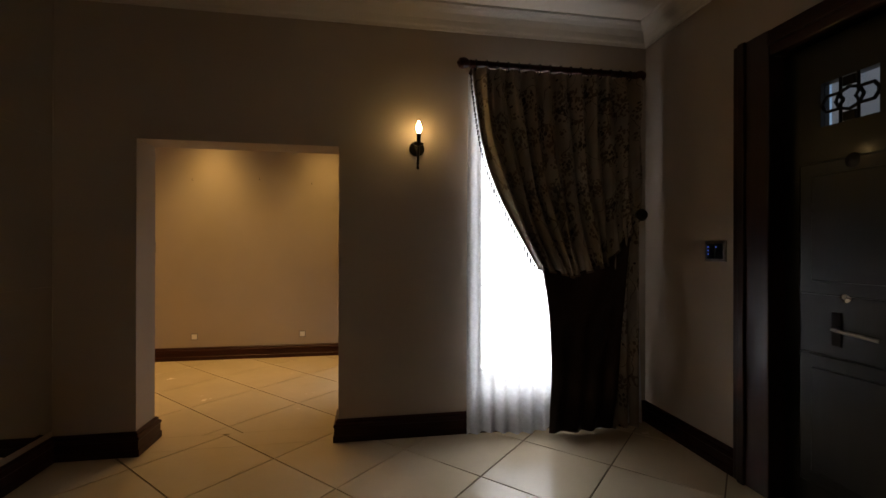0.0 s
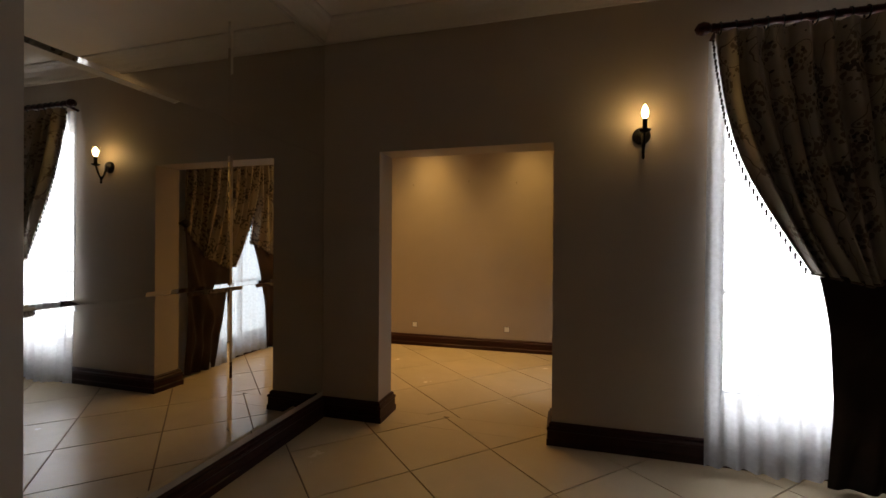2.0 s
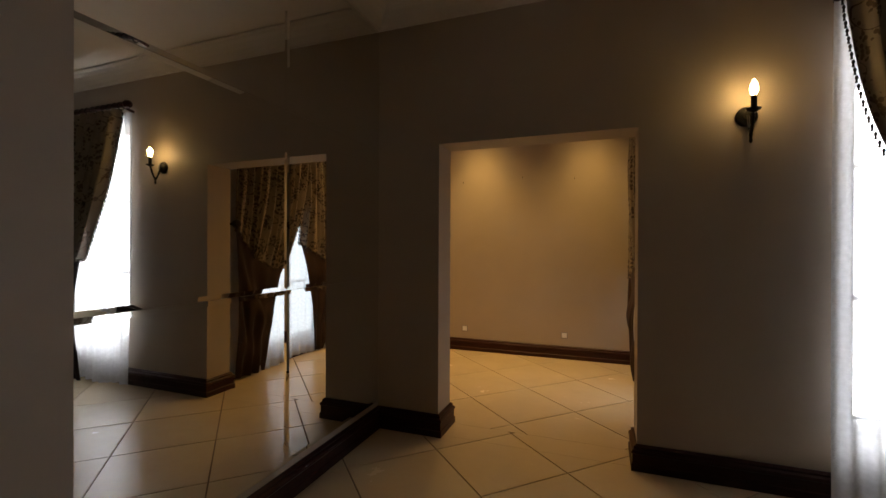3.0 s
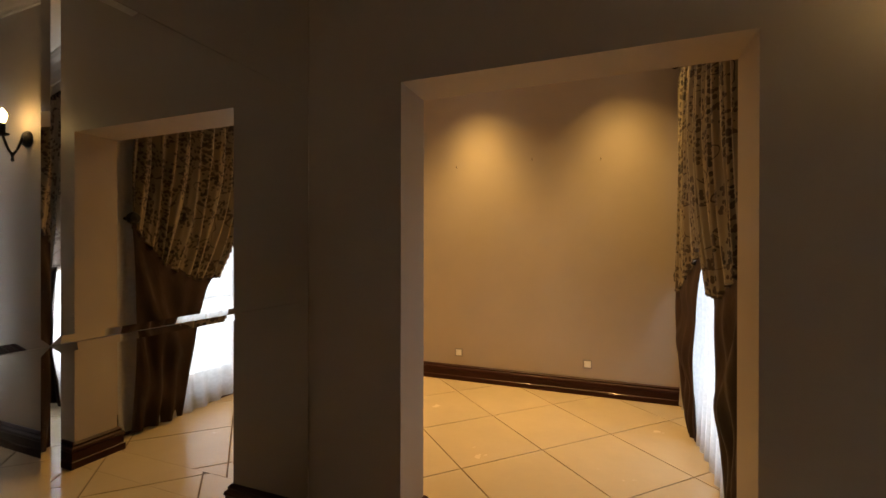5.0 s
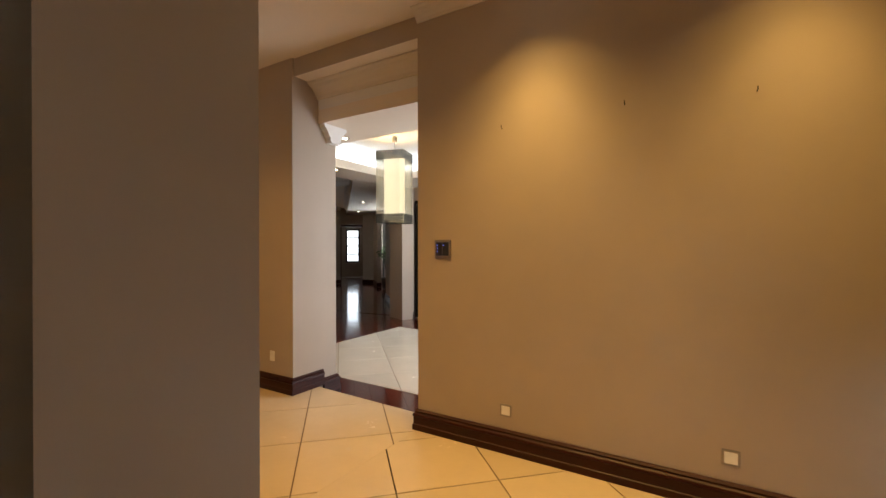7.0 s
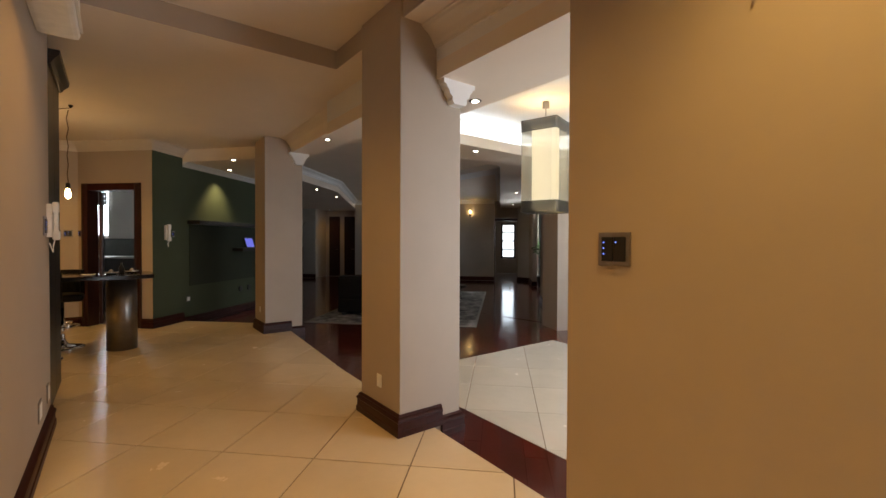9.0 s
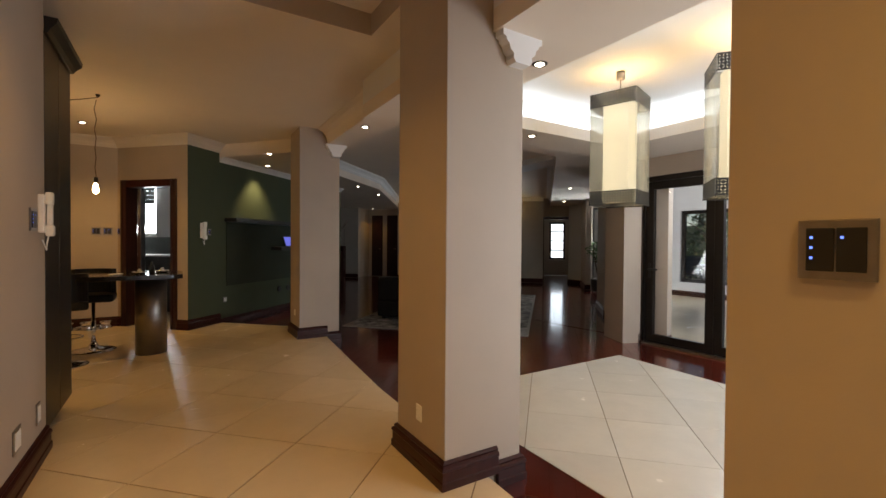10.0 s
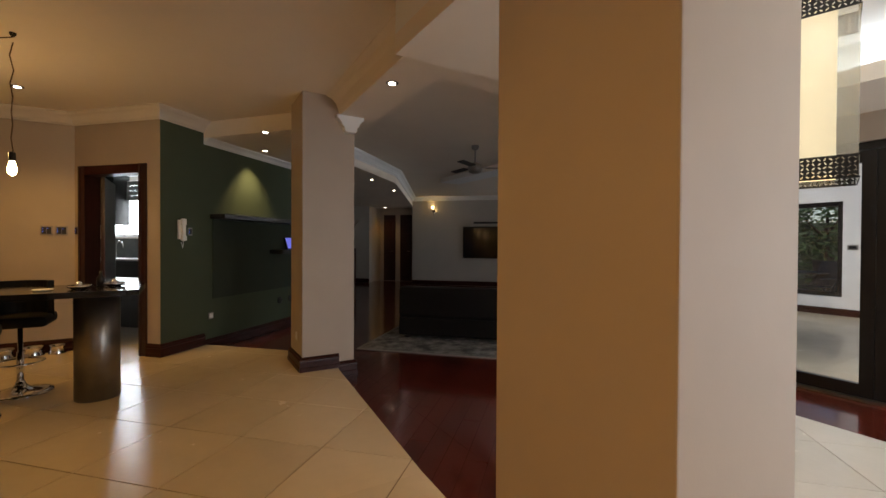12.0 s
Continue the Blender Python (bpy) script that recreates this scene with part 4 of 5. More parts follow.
def sheer(m, width, top, bottom, folds, label):
    t = thing("sheer_curtain", m, label, "sheer curtain")

    def f(u, v):
        flare = 1 + 0.03 * v
        return Vector(((u - 0.5) * width * flare + width / 2, 0.02 * math.sin(2 * math.pi * folds * u + 1.5 * math.sin(4 * u)) * (0.5 + 0.5 * v) - 0.05 * v * v, top + (bottom - top) * v + 0.012 * math.sin(15 * u) * v))
    cloth("panel", f, 120, 24, M_SHEER, t)
    return t


HEM = [(0, 0.43, 1.10), (0.35, 0.67, 1.04), (0.7, 0.93, 1.12), (1.0, 1.18, 1.44)]
FOOT = [(0, 0.515, 0.015), (0.5, 0.76, 0.015), (1.0, 0.99, 0.02)]
curtain_rod(pose(0.81, 3.09, 2.42), 1.17, 16, "dark turned wooden curtain pole over the entrance window")
tied_curtain(pose(0.83, 3.11, 0), False, 2.39, 1.19, 11, HEM, FOOT, M_FLORAL, "floral curtain tied back over a brown satin swag", 0.4, sweep_in=2.1)
sheer(pose(0.82, 3.16, 0), 1.2, 2.38, 0.02, 13, "white voile sheer glowing in front of the entrance window")
HEM2 = [(0, 0.0, 1.25), (0.45, 0.43, 1.06), (0.8, 0.77, 0.91), (1.0, 0.91, 1.0)]
FOOT2 = [(0, 0.25, 0.015), (0.5, 0.36, 0.015), (1.0, 0.50, 0.02)]
curtain_rod(pose(0.06, 5.42, 2.66, 0, 0, -90), 1.86, 18, "dark wooden curtain pole over the passage window")
tied_curtain(pose(0.13, 4.53, 0, 0, 0, -90), True, 2.61, 0.80, 7, HEM2, FOOT2, M_FLORAL_B, "floral curtain tied back against the passage wall", 1.1, False, 0.03, 3.0, 0.0, True, 0.85)
HEM3 = [(0, 0.38, 1.0), (0.35, 0.61, 1.0), (0.65, 0.84, 1.12), (1.0, 1.04, 1.40)]
FOOT3 = [(0, 0.69, 0.015), (0.5, 0.87, 0.015), (1.0, 1.04, 0.02)]
tied_curtain(pose(0.12, 4.62, 0, 0, 0, -90), False, 2.61, 1.04, 11, HEM3, FOOT3, M_FLORAL_B, "floral curtain tied back with a brown satin lower part", 2.2, False, 0.02, 2.4)
sheer(pose(0.155, 5.48, 0, 0, 0, -90), 1.95, 2.58, 0.02, 17, "white voile sheer glowing in the passage window")


# ---- windows and doors ----
def window(name, m, w, h, depth, cols, rows, material, label, bar=0.045, sill=True):
    """Local x along the wall, z up from the opening's bottom, the frame centred on y = 0."""
    t = structure(thing(name, m, label, "window"), label, "window")
    bm = bmesh.new()
    add_box(bm, (0, -depth / 2, 0), (bar, depth / 2, h))
    add_box(bm, (w - bar, -depth / 2, 0), (w, depth / 2, h))
    add_box(bm, (bar, -depth / 2, 0), (w - bar, depth / 2, bar))
    add_box(bm, (bar, -depth / 2, h - bar), (w - bar, depth / 2, h))
    part("window_frame", bm, material, t)
    for k in range(1, cols):
        x = w * k / cols
        part("mullion", box((x - bar * 0.4, -depth * 0.4, bar), (x + bar * 0.4, depth * 0.4, h - bar)), material, t)
    for k in range(1, rows):
        z = h * k / rows
        for c in range(cols):
            x0, x1 = w * c / cols + bar * (1 if c == 0 else 0.4), w * (c + 1) / cols - bar * (1 if c == cols - 1 else 0.4)
            part("glazing_bar", box((x0, -depth * 0.3, z - bar * 0.3), (x1, depth * 0.3, z + bar * 0.3)), material, t)
    g = part("pane", box((bar, -0.003, bar), (w - bar, 0.003, h - bar)), M_GLASS, t)
    g.visible_shadow = False
    if sill:
        part("window_sill", box((-0.03, -depth / 2 - 0.08, -0.03), (w + 0.03, depth / 2, 0.0), 0.006), M_CORNICE, t)
    return t


window("window_1", pose(WIN_A[0], 3.38, WIN_A[2]), WIN_A[1] - WIN_A[0], WIN_A[3] - WIN_A[2], 0.05, 2, 3, M_WHITEPL, "white framed entrance window behind sheer voile")
window("window_2", pose(BX1 + 0.12, WIN_B[1], WIN_B[2], 0, 0, -90), WIN_B[1] - WIN_B[0], WIN_B[3] - WIN_B[2], 0.05, 2, 3, M_WHITEPL, "white framed passage window behind sheer voile")
window("window_3", pose(*wing(3.27, -5.0), 1.36, 0, 0, 45), 1.02, 1.16, 0.05, 2, 1, M_WHITEPL, "bright kitchen window over the sink")
window("window_4", pose(*wing(CORR + 0.07, 5.02), 0.58, 0, 0, 45), 0.63, 1.54, 0.05, 1, 4, M_MAHOG_V, "bright corridor window with wooden glazing bars", 0.075)
window("window_5", pose(*wing(7.8, 7.0), 0.35, 0, 0, -45), 1.8, 1.75, 0.05, 2, 3, M_ALU, "bright bay window with dark glazing bars")
window("window_8", pose(*wing(8.03, 6.17), LOW + 0.01, 0, 0, 45), 0.67, 2.35, 0.05, 2, 2, M_ALU, "tall dark framed glazed bay door full of daylight", 0.05, False)
window("window_6", pose(-8.2, 15.7, 0.26), 1.78, 1.86, 0.08, 2, 1, M_ALU, "dark framed window in the white patio wall", 0.09, False)
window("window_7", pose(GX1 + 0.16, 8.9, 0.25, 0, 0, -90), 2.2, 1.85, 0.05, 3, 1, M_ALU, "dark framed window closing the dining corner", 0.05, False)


def front_door():
    y0, y1, h = DOOR_Y0, DOOR_Y1, DOOR_H
    t = structure(thing("door_1", pose(AX1, y1, 0), "", "door"), "heavy black panelled front door with a pierced glass light", "door")
    w = y1 - y0
    fr = bmesh.new()
    add_box(fr, (-0.035, 0.0, 0.0), (0.20, 0.21, h + 0.13), 0.008)
    add_box(fr, (-0.05, 0.13, 0.0), (-0.03, 0.17, h + 0.13), 0.006)
    add_box(fr, (-0.035, -w - 0.13, 0.0), (0.20, -w, h + 0.13), 0.008)
    part("door_frame", fr, M_MAHOG_V, t, "deep moulded mahogany frame")
    hd = bmesh.new()
    add_box(hd, (-0.033, -w, h), (0.20, 0.0, h + 0.128), 0.008)
    add_box(hd, (-0.05, -w, h + 0.05), (-0.03, 0.0, h + 0.08), 0.006)
    part("door_head", hd, M_MAHOGANY, t)
    leaf = bmesh.new()
    gx0, gx1, gz0, gz1 = 0.17, 0.40, 1.78, 1.97
    lx = 0.06
    for a0, a1, z0, z1 in ((0.0, gx0, 0.0, h), (gx1, w, 0.0, h), (gx0, gx1, 0.0, gz0), (gx0, gx1, gz1, h)):
        add_box(leaf, (lx, -a1, z0 + 0.004), (lx + 0.05, -a0, z1 - 0.002))
    lf = part("leaf", leaf, M_DOOR, t, "black stained timber leaf")
    for a0, a1, z0, z1 in ((0.08, 0.62, 0.15, 0.75), (0.08, 0.62, 1.02, 1.62), (0.82, 1.42, 0.15, 0.75), (0.82, 1.42, 1.02, 1.62)):
        pb = bmesh.new()
        add_box(pb, (lx - 0.012, -a1, z0), (lx + 0.001, -a0, z1), 0.01)
        add_box(pb, (lx - 0.02, -a1 + 0.06, z0 + 0.06), (lx - 0.008, -a0 - 0.06, z1 - 0.06), 0.008)
        part("panel", pb, M_DOOR, lf)
    g = part("pane", box((lx + 0.02, -gx1, gz0), (lx + 0.026, -gx0, gz1)), M_GLASS, t)
    g.visible_shadow = False
    gr = bmesh.new()
    cz = (gz0 + gz1) / 2
    for c, r in ((0.215, 0.04), (0.285, 0.048), (0.355, 0.04)):
        n = 6 if r < 0.045 else 8
        tube([(lx + 0.005, -c - r * 1.15 * math.cos(2 * math.pi * k / n), cz + r * math.sin(2 * math.pi * k / n)) for k in range(n + 1)], 0.008, 6, gr)
    for c in (0.25, 0.32):
        for sgn in (-1, 1):
            tube([(lx + 0.005, -c, cz + sgn * 0.02), (lx + 0.005, -c, cz + sgn * 0.1)], 0.007, 6, gr)
    tube([(lx + 0.005, -gx0, cz), (lx + 0.005, -0.18, cz)], 0.008, 6, gr)
    tube([(lx + 0.005, -0.39, cz), (lx + 0.005, -gx1, cz)], 0.008, 6, gr)
    for c in (0.285,):
        for sgn in (-1, 1):
            add_box(gr, (lx, -c - 0.025, cz + sgn * 0.075 - 0.02), (lx + 0.012, -c + 0.025, cz + sgn * 0.075 + 0.02), 0.004)
    part("grille", gr, M_IRON, lf, "pierced black grille of linked rings")
    part("knocker", lathe([(0.032, 0), (0.034, 0.008), (0.022, 0.014), (0.008, 0.018)], 20), M_IRON, lf, "round dark knocker", pose(lx - 0.002, -0.31, 1.6, 0, -90, 0))
    part("keyhole", lathe([(0.024, 0), (0.024, 0.006), (0.01, 0.012)], 16), M_CHROME, lf, "chrome lock rose", pose(lx - 0.002, -0.28, 1.02, 0, -90, 0))
    hb = tube([(lx, -0.25, 0.88), (lx - 0.05, -0.26, 0.88), (lx - 0.055, -0.31, 0.875), (lx - 0.055, -0.44, 0.865)], 0.008, 10)
    part("door_handle", hb, M_STEEL, lf, "chrome lever handle")
    part("handle_plate", box((lx - 0.008, -0.262, 0.80), (lx, -0.222, 0.95), 0.003), M_IRON, lf)
    structure(obj("porch_wall", box((AX1 + 1.6, y0 - 1, 0), (AX1 + 1.7, y1 + 1, 3.0)), M_WHITE_WALL), "pale wall seen through the door's light", "wall")


front_door()


def door_frame(name, m, w, h, depth, label, trim=0.09):
    t = structure(thing(name, m, label, "door frame"), label, "door frame")
    for a, b in ((-trim, 0.012), (w - 0.012, w + trim)):
        bm = add_box(bmesh.new(), (a, -0.022, 0), (b, depth + 0.02, h + trim), 0.005)
        add_box(bm, (a + 0.02, -0.032, 0), (a + 0.045, -0.02, h + trim - 0.02), 0.004)
        part("jamb", bm, M_MAHOG_V, t)
    bm = add_box(bmesh.new(), (0.012, -0.02, h - 0.012), (w - 0.012, depth + 0.018, h + trim - 0.002), 0.005)
    part("head", bm, M_MAHOGANY, t)
    return t


kf = door_frame("door_2", pose(*wing(0, -KD1), 0, 0, 0, 45), KD1 - KD0, KDH, KDW, "open kitchen doorway in a mahogany frame")
part("door_leaf", box((0.0, 0.0, 0.01), (0.04, 0.76, KDH - 0.01), 0.004), M_MAHOG_V, kf, "dark door standing open into the kitchen", pose(0.012, KDW + 0.022, 0, 0, 0, 44))
cf = door_frame("door_3", pose(*wing(10.3, 4.80), LOW, 0, 0, 45), 1.08, 2.17, 0.14, "open corridor doorway in a mahogany frame", 0.07)
part("door_leaf", box((1.02, 0.16, 0.01), (1.06, 0.95, 2.16), 0.004), M_MAHOG_V, cf, "mahogany door standing open")
for k, b in enumerate((-1.81, -1.18)):
    d = structure(thing("door_%d" % (4 + k), pose(*wing(10.9, b), LOW, 0, 0, 45), "", "door"), "closed dark mahogany door in the far niche", "door")
    nl = part("leaf", box((0, -0.03, 0.005), (0.44, 0.0, 2.38), 0.006), M_MAHOG_V, d)
    for z0, z1 in ((0.2, 0.95), (1.15, 2.2)):
        part("panel", box((0.08, -0.04, z0), (0.36, -0.028, z1), 0.008), M_MAHOG_V, nl)
    part("door_handle", tube([(0.40, -0.03, 1.07), (0.40, -0.07, 1.07), (0.29, -0.075, 1.07)], 0.01, 8), M_CHROME, nl, "chrome lever handle")


# ---- hall things ----
def air_conditioner():
    t = thing("air_conditioner", pose(-4.32, SOUTH, 2.47, 0, 0, 180), "white wall air conditioner high on the hall wall", "air conditioner")
    ab = part("body", box((-0.42, -0.20, 0.0), (0.42, 0, 0.27), 0.03), M_WHITEPL, t)
    part("outlet", box((-0.36, -0.206, 0.03), (0.36, -0.15, 0.075), 0.004), M_BLACK, ab, "dark air outlet")
    part("louvre", box((-0.35, -0.215, 0.03), (0.35, -0.195, 0.038), 0.003), M_WHITEPL, t)


air_conditioner()


def tall_cabinet():
    x0, x1, y1 = -6.02, -5.285, SOUTH + 0.0
    t = thing("tall_cabinet", pose(x1, y1, 0), "tall dark wenge cabinet with a moulded cornice, at the wall's end", "cabinet")
    w = x1 - x0
    part("body", box((-w, -0.55, 0.10), (-0.002, -0.02, 2.50), 0.003), M_CAB, t)
    part("plinth", box((-w + 0.02, -0.53, 0.0), (-0.02, -0.07, 0.10)), M_STEEL, t, "recessed metal plinth")
    for k in range(2):
        part("door", box((-w + k * w / 2 + 0.003, -0.02, 0.105), (-w + (k + 1) * w / 2 - 0.003, 0.0, 2.495), 0.003), M_CAB, t)
    prof = [(0.0, 0.0), (0.015, 0.0), (0.03, 0.03), (0.06, 0.07), (0.065, 0.10), (0.0, 0.10)]
    part("cornice", sweep([(-0.002, 0.0), (-w, 0.0), (-w, -0.5)][::1], [(o, h) for o, h in prof], 2.48), M_CAB, t, "moulded dark crown")


tall_cabinet()


def bar_table():
    t = thing("bar_table", pose(-7.64, 4.12, 0), "black slab bar table on a dark brushed metal drum", "bar table")
    part("drum", lathe([(0.15, 0.0), (0.15, 0.84)], 48, None, (0, 0, 0), 1.0, 1.0), M_DARKSTEEL, t, "dark brushed metal drum", None, True)
    top = [(0.30, 0.30), (0.36, 0.22), (0.42, -1.9), (-0.36, -1.9), (-0.36, 0.24), (-0.30, 0.30)]
    part("tabletop", prism(top[::-1], 0.84, 0.885), M_STONE, t, "polished black slab")
    part("leg", box((-0.1, -1.8, 0.0), (0.1, -1.7, 0.84), 0.01), M_DARKSTEEL, t)


bar_table()


def stool(x, y, turn, seat=0.60):
    t = thing("bar_stool", pose(x, y, 0, 0, 0, turn), "black leather bar stool on a chrome disc base with a footring", "bar stool", "bar stools")
    part("base", lathe([(0.21, 0.0), (0.21, 0.012), (0.17, 0.022), (0.06, 0.045), (0.035, 0.075), (0.03, 0.10)], 32), M_CHROME, t, "chrome disc base", None, True)
    part("column", lathe([(0.024, 0.09), (0.024, 0.34), (0.017, 0.341), (0.017, seat - 0.04)], 18), M_CHROME, t, "chrome gas column", None, True)
    n = 28
    part("footring", tube([(0.16 * math.sin(2 * math.pi * k / n), -0.06 + 0.15 * math.cos(2 * math.pi * k / n), 0.27) for k in range(n + 1)], 0.009, 8), M_CHROME, t, "chrome foot ring", None, True)
    bm = bmesh.new()
    add_box(bm, (-0.2, -0.2, seat - 0.04), (0.2, 0.2, seat + 0.045), 0.03)
    part("seat", bm, M_LEATHER, t, "padded black seat", None, True)
    arc = [radians(15 + 150 * k / 14) for k in range(15)]
    ring = [(0.21 * math.cos(a), 0.21 * math.sin(a)) for a in arc] + [(0.17 * math.cos(a), 0.17 * math.sin(a)) for a in arc[::-1]]
    bm = prism(ring, seat + 0.02, seat + 0.32)
    part("backrest", bm, M_LEATHER, t, "low curved black back")


stool(-8.05, 3.56, 90)
stool(-7.42, 3.40, -80)
stool(-8.0, 2.75, 95)


def bowl(x, y, r):
    t = thing("metal_bowl", pose(x, y, 0), "shiny steel bowl on the tiles by the skirting", "bowl", "steel bowls")
    part("body", lathe([(r * 0.9, 0), (r, 0.006), (r * 0.97, 0.02), (r * 0.78, 0.085), (r * 0.86, 0.10), (r * 0.90, 0.097), (r * 0.84, 0.108), (r * 0.74, 0.095), (r * 0.6, 0.03)], 24), M_CHROME, t, "", None, True)


for y, r in ((2.62, 0.10), (2.84, 0.09), (3.06, 0.11), (3.30, 0.10), (3.50, 0.08)):
    bowl(CORNER_K[0] + 0.17, y, r)


def dish(x, y):
    t = thing("metal_dish", pose(x, y, 0.885), "small steel dish with a dark lid on the bar table", "dish", "things on the bar")
    part("body", lathe([(0.04, 0), (0.07, 0.012), (0.075, 0.03), (0.06, 0.02)], 20), M_CHROME, t, "", None, True)
    part("knob", lathe([(0.03, 0.018), (0.025, 0.04), (0.008, 0.06)], 14), M_CHROME, t, "", None, True)


dish(-7.72, 4.22)
dish(-7.55, 4.02)
t = thing("bottle", pose(-7.8, 4.12, 0.885), "small dark bottle on the bar table", "bottle")
part("body", lathe([(0.028, 0), (0.03, 0.06), (0.012, 0.09), (0.011, 0.12)], 16), M_BLACK, t, "", None, True)
t = thing("plate", pose(-7.5, 3.82, 0.885), "pale flat plate on the bar table", "plate")
part("body", lathe([(0.035, 0), (0.065, 0.010), (0.06, 0.012), (0.03, 0.005)], 24), M_WHITEPL, t)


def bulb_pendant(hook, bx, by, bz, frm, label):
    t = thing("pendant_bulb", pose(*hook), label, "pendant lamp", "bare bulb pendants")
    hx, hy, hz = hook
    part("hook", lathe([(0.02, 0), (0.02, -0.012), (0.006, -0.03)][::-1], 12), M_IRON, t, "small ceiling hook")
    pts = [(bx - hx + 0.012 * math.sin(2.2 * k), by - hy + 0.008 * math.cos(3 * k), -0.03 + (bz + 0.13 - hz + 0.03) * k / 8) for k in range(9)]
    part("flex", tube(pts, 0.004, 6), plain("brown_flex", (0.10, 0.055, 0.02), 0.7), t, "brown fabric flex")
    a = Vector((frm[0] - hx, frm[1] - hy, frm[2] - hz))
    part("swag_flex", tube([a * k / 8 + Vector((0, 0, -0.03 - 0.10 * math.sin(math.pi * k / 8) - (0.0 if k else 0))) for k in range(9)], 0.004, 6), bpy.data.materials["brown_flex"], t, "slack flex along the ceiling")
    part("holder", lathe([(0.012, 0.13), (0.02, 0.125), (0.022, 0.075), (0.018, 0.065)][::-1], 16), M_BLACK, t, "dark lamp holder", pose(bx - hx, by - hy, bz - hz))
    part("bulb", lathe([(0.013, 0.068), (0.024, 0.025), (0.027, 0.0), (0.02, -0.03), (0.005, -0.043)][::-1], 18), M_BULB, t, "glowing pear bulb", pose(bx - hx, by - hy, bz - hz), True)
    bulb("pendant_light", (bx, by, bz), 12, (1.0, 0.60, 0.24), 0.035)


CH = CEIL_H
bulb_pendant((-7.40, 3.69, CH), -7.51, 3.655, 1.77, (-7.5, 2.6, CH), "bare glowing bulb hung on looped brown flex over the bar")
bulb_pendant((-7.79, 3.25, CH), -7.90, 3.21, 1.95, (-7.5, 2.3, CH), "bare glowing bulb hung higher over the bar")

# ---- kitchen seen through the door ----
kc = thing("kitchen_counter", pose(*wing(3.2, -5.55), 0, 0, 0, 45), "dark kitchen base unit under a pale counter", "kitchen counter")
part("body", box((0, -0.6, 0.1), (3.4, -0.02, 0.90), 0.004), M_CAB, kc)
part("worktop", box((-0.01, -0.63, 0.90), (3.42, -0.002, 0.94), 0.006), M_STEEL, kc, "pale reflective worktop")
part("backsplash", box((0, -0.015, 0.94), (3.4, -0.003, 1.33)), plain("grey_splashback", (0.12, 0.13, 0.12), 0.2), kc, "grey splashback")
kt = thing("kitchen_tap", pose(*wing(2.95, -4.32), 0.94, 0, 0, 45), "tall chrome swan-neck tap at the sink", "tap")
part("spout", tube([(0, 0, 0), (0, 0, 0.24)] + [(0.09 - 0.09 * math.cos(math.pi * k / 8), 0, 0.24 + 0.09 * math.sin(math.pi * k / 8)) for k in range(1, 9)] + [(0.18, 0, 0.2)], 0.013, 10), M_CHROME, kt, "", None, True)
kw = thing("kitchen_wall_cabinet", pose(*wing(3.2, -5.55), 1.60, 0, 0, 45), "black hanging kitchen cabinet beside the window", "cabinet")
part("body", box((0, -0.36, 0), (1.3, -0.02, 1.0), 0.004), M_CAB, kw)
kb = thing("roman_blind", pose(*wing(3.14, -4.55), 2.1, 0, 0, 45), "grey roman blind half raised at the kitchen window", "blind")
for k in range(4):
    part("fold", box((0, -0.03 + 0.004 * k, 0.10 * k), (0.62, -0.005, 0.10 * k + 0.097), 0.006), plain("grey_linen_%d" % k, (0.22, 0.22, 0.21), 0.8), kb)
dr = thing("dish_rack", pose(*wing(2.9, -4.72), 0.94, 0, 0, 45), "wire dish rack beside the sink", "dish rack")
for k in range(4):
    part("wire", tube([(0, 0, 0.03 + 0.05 * k), (0.24, 0, 0.03 + 0.05 * k)], 0.005, 6), M_CHROME, dr)
for x in (0, 0.24):
    part("upright", tube([(x, 0, 0), (x, 0, 0.2)], 0.005, 6), M_CHROME, dr)
ki = thing("kitchen_island", pose(*wing(1.6, -3.0), 0, 0, 0, 45), "dark kitchen island with a white top", "kitchen island")
part("body", box((-0.6, -0.4, 0), (1.9, 0.3, 0.62), 0.004), M_CAB, ki)
part("worktop", box((-0.63, -0.43, 0.62), (1.93, 0.33, 0.66), 0.006), M_WHITEPL, ki, "white worktop")

# ---- green wall ----
def shelf(a0, a1, z, label):
    t = thing("wall_shelf", pose(*wing(a0, 0.004), z, 0, 0, 135), label, "shelf", "floating shelves")
    part("board", box((0, -0.22, -0.03), (a1 - a0, 0, 0.03), 0.004), M_CAB, t)
    return t


shelf(0.70, 3.4, 1.58, "long black floating shelf on the green wall")
shelf(1.86, 2.9, 1.12, "short black floating shelf on the green wall")
tb = thing("tablet", pose(*wing(2.32, 0.10), 1.155, 0, 0, 135), "small tablet with a blue lit screen on the shelf", "tablet")
part("body", box((-0.14, -0.004, 0), (0.14, 0.006, 0.2), 0.004), M_BLACK, tb, "", pose(0, 0, 0, -18, 0, 0))
part("screen", box((-0.125, -0.0065, 0.012), (0.125, -0.0042, 0.188)), glow("blue_screen", (0.12, 0.13, 0.55), 0.8), tb, "blue lit screen", pose(0, 0, 0, -18, 0, 0))
# dark sheet on the green wall, painting in the shade below the long shelf
structure(obj("trim_panel", prism([wing(0.74, 0.0), wing(0.74, 0.012), wing(3.4, 0.012), wing(3.4, 0.0)][::-1], 0.55, 1.55), paint("grey_green_shade", (0.042, 0.052, 0.036), 0.8, spec=0.15)), "darker grey-green sheet standing in for shade below the long shelf", "wall panel")


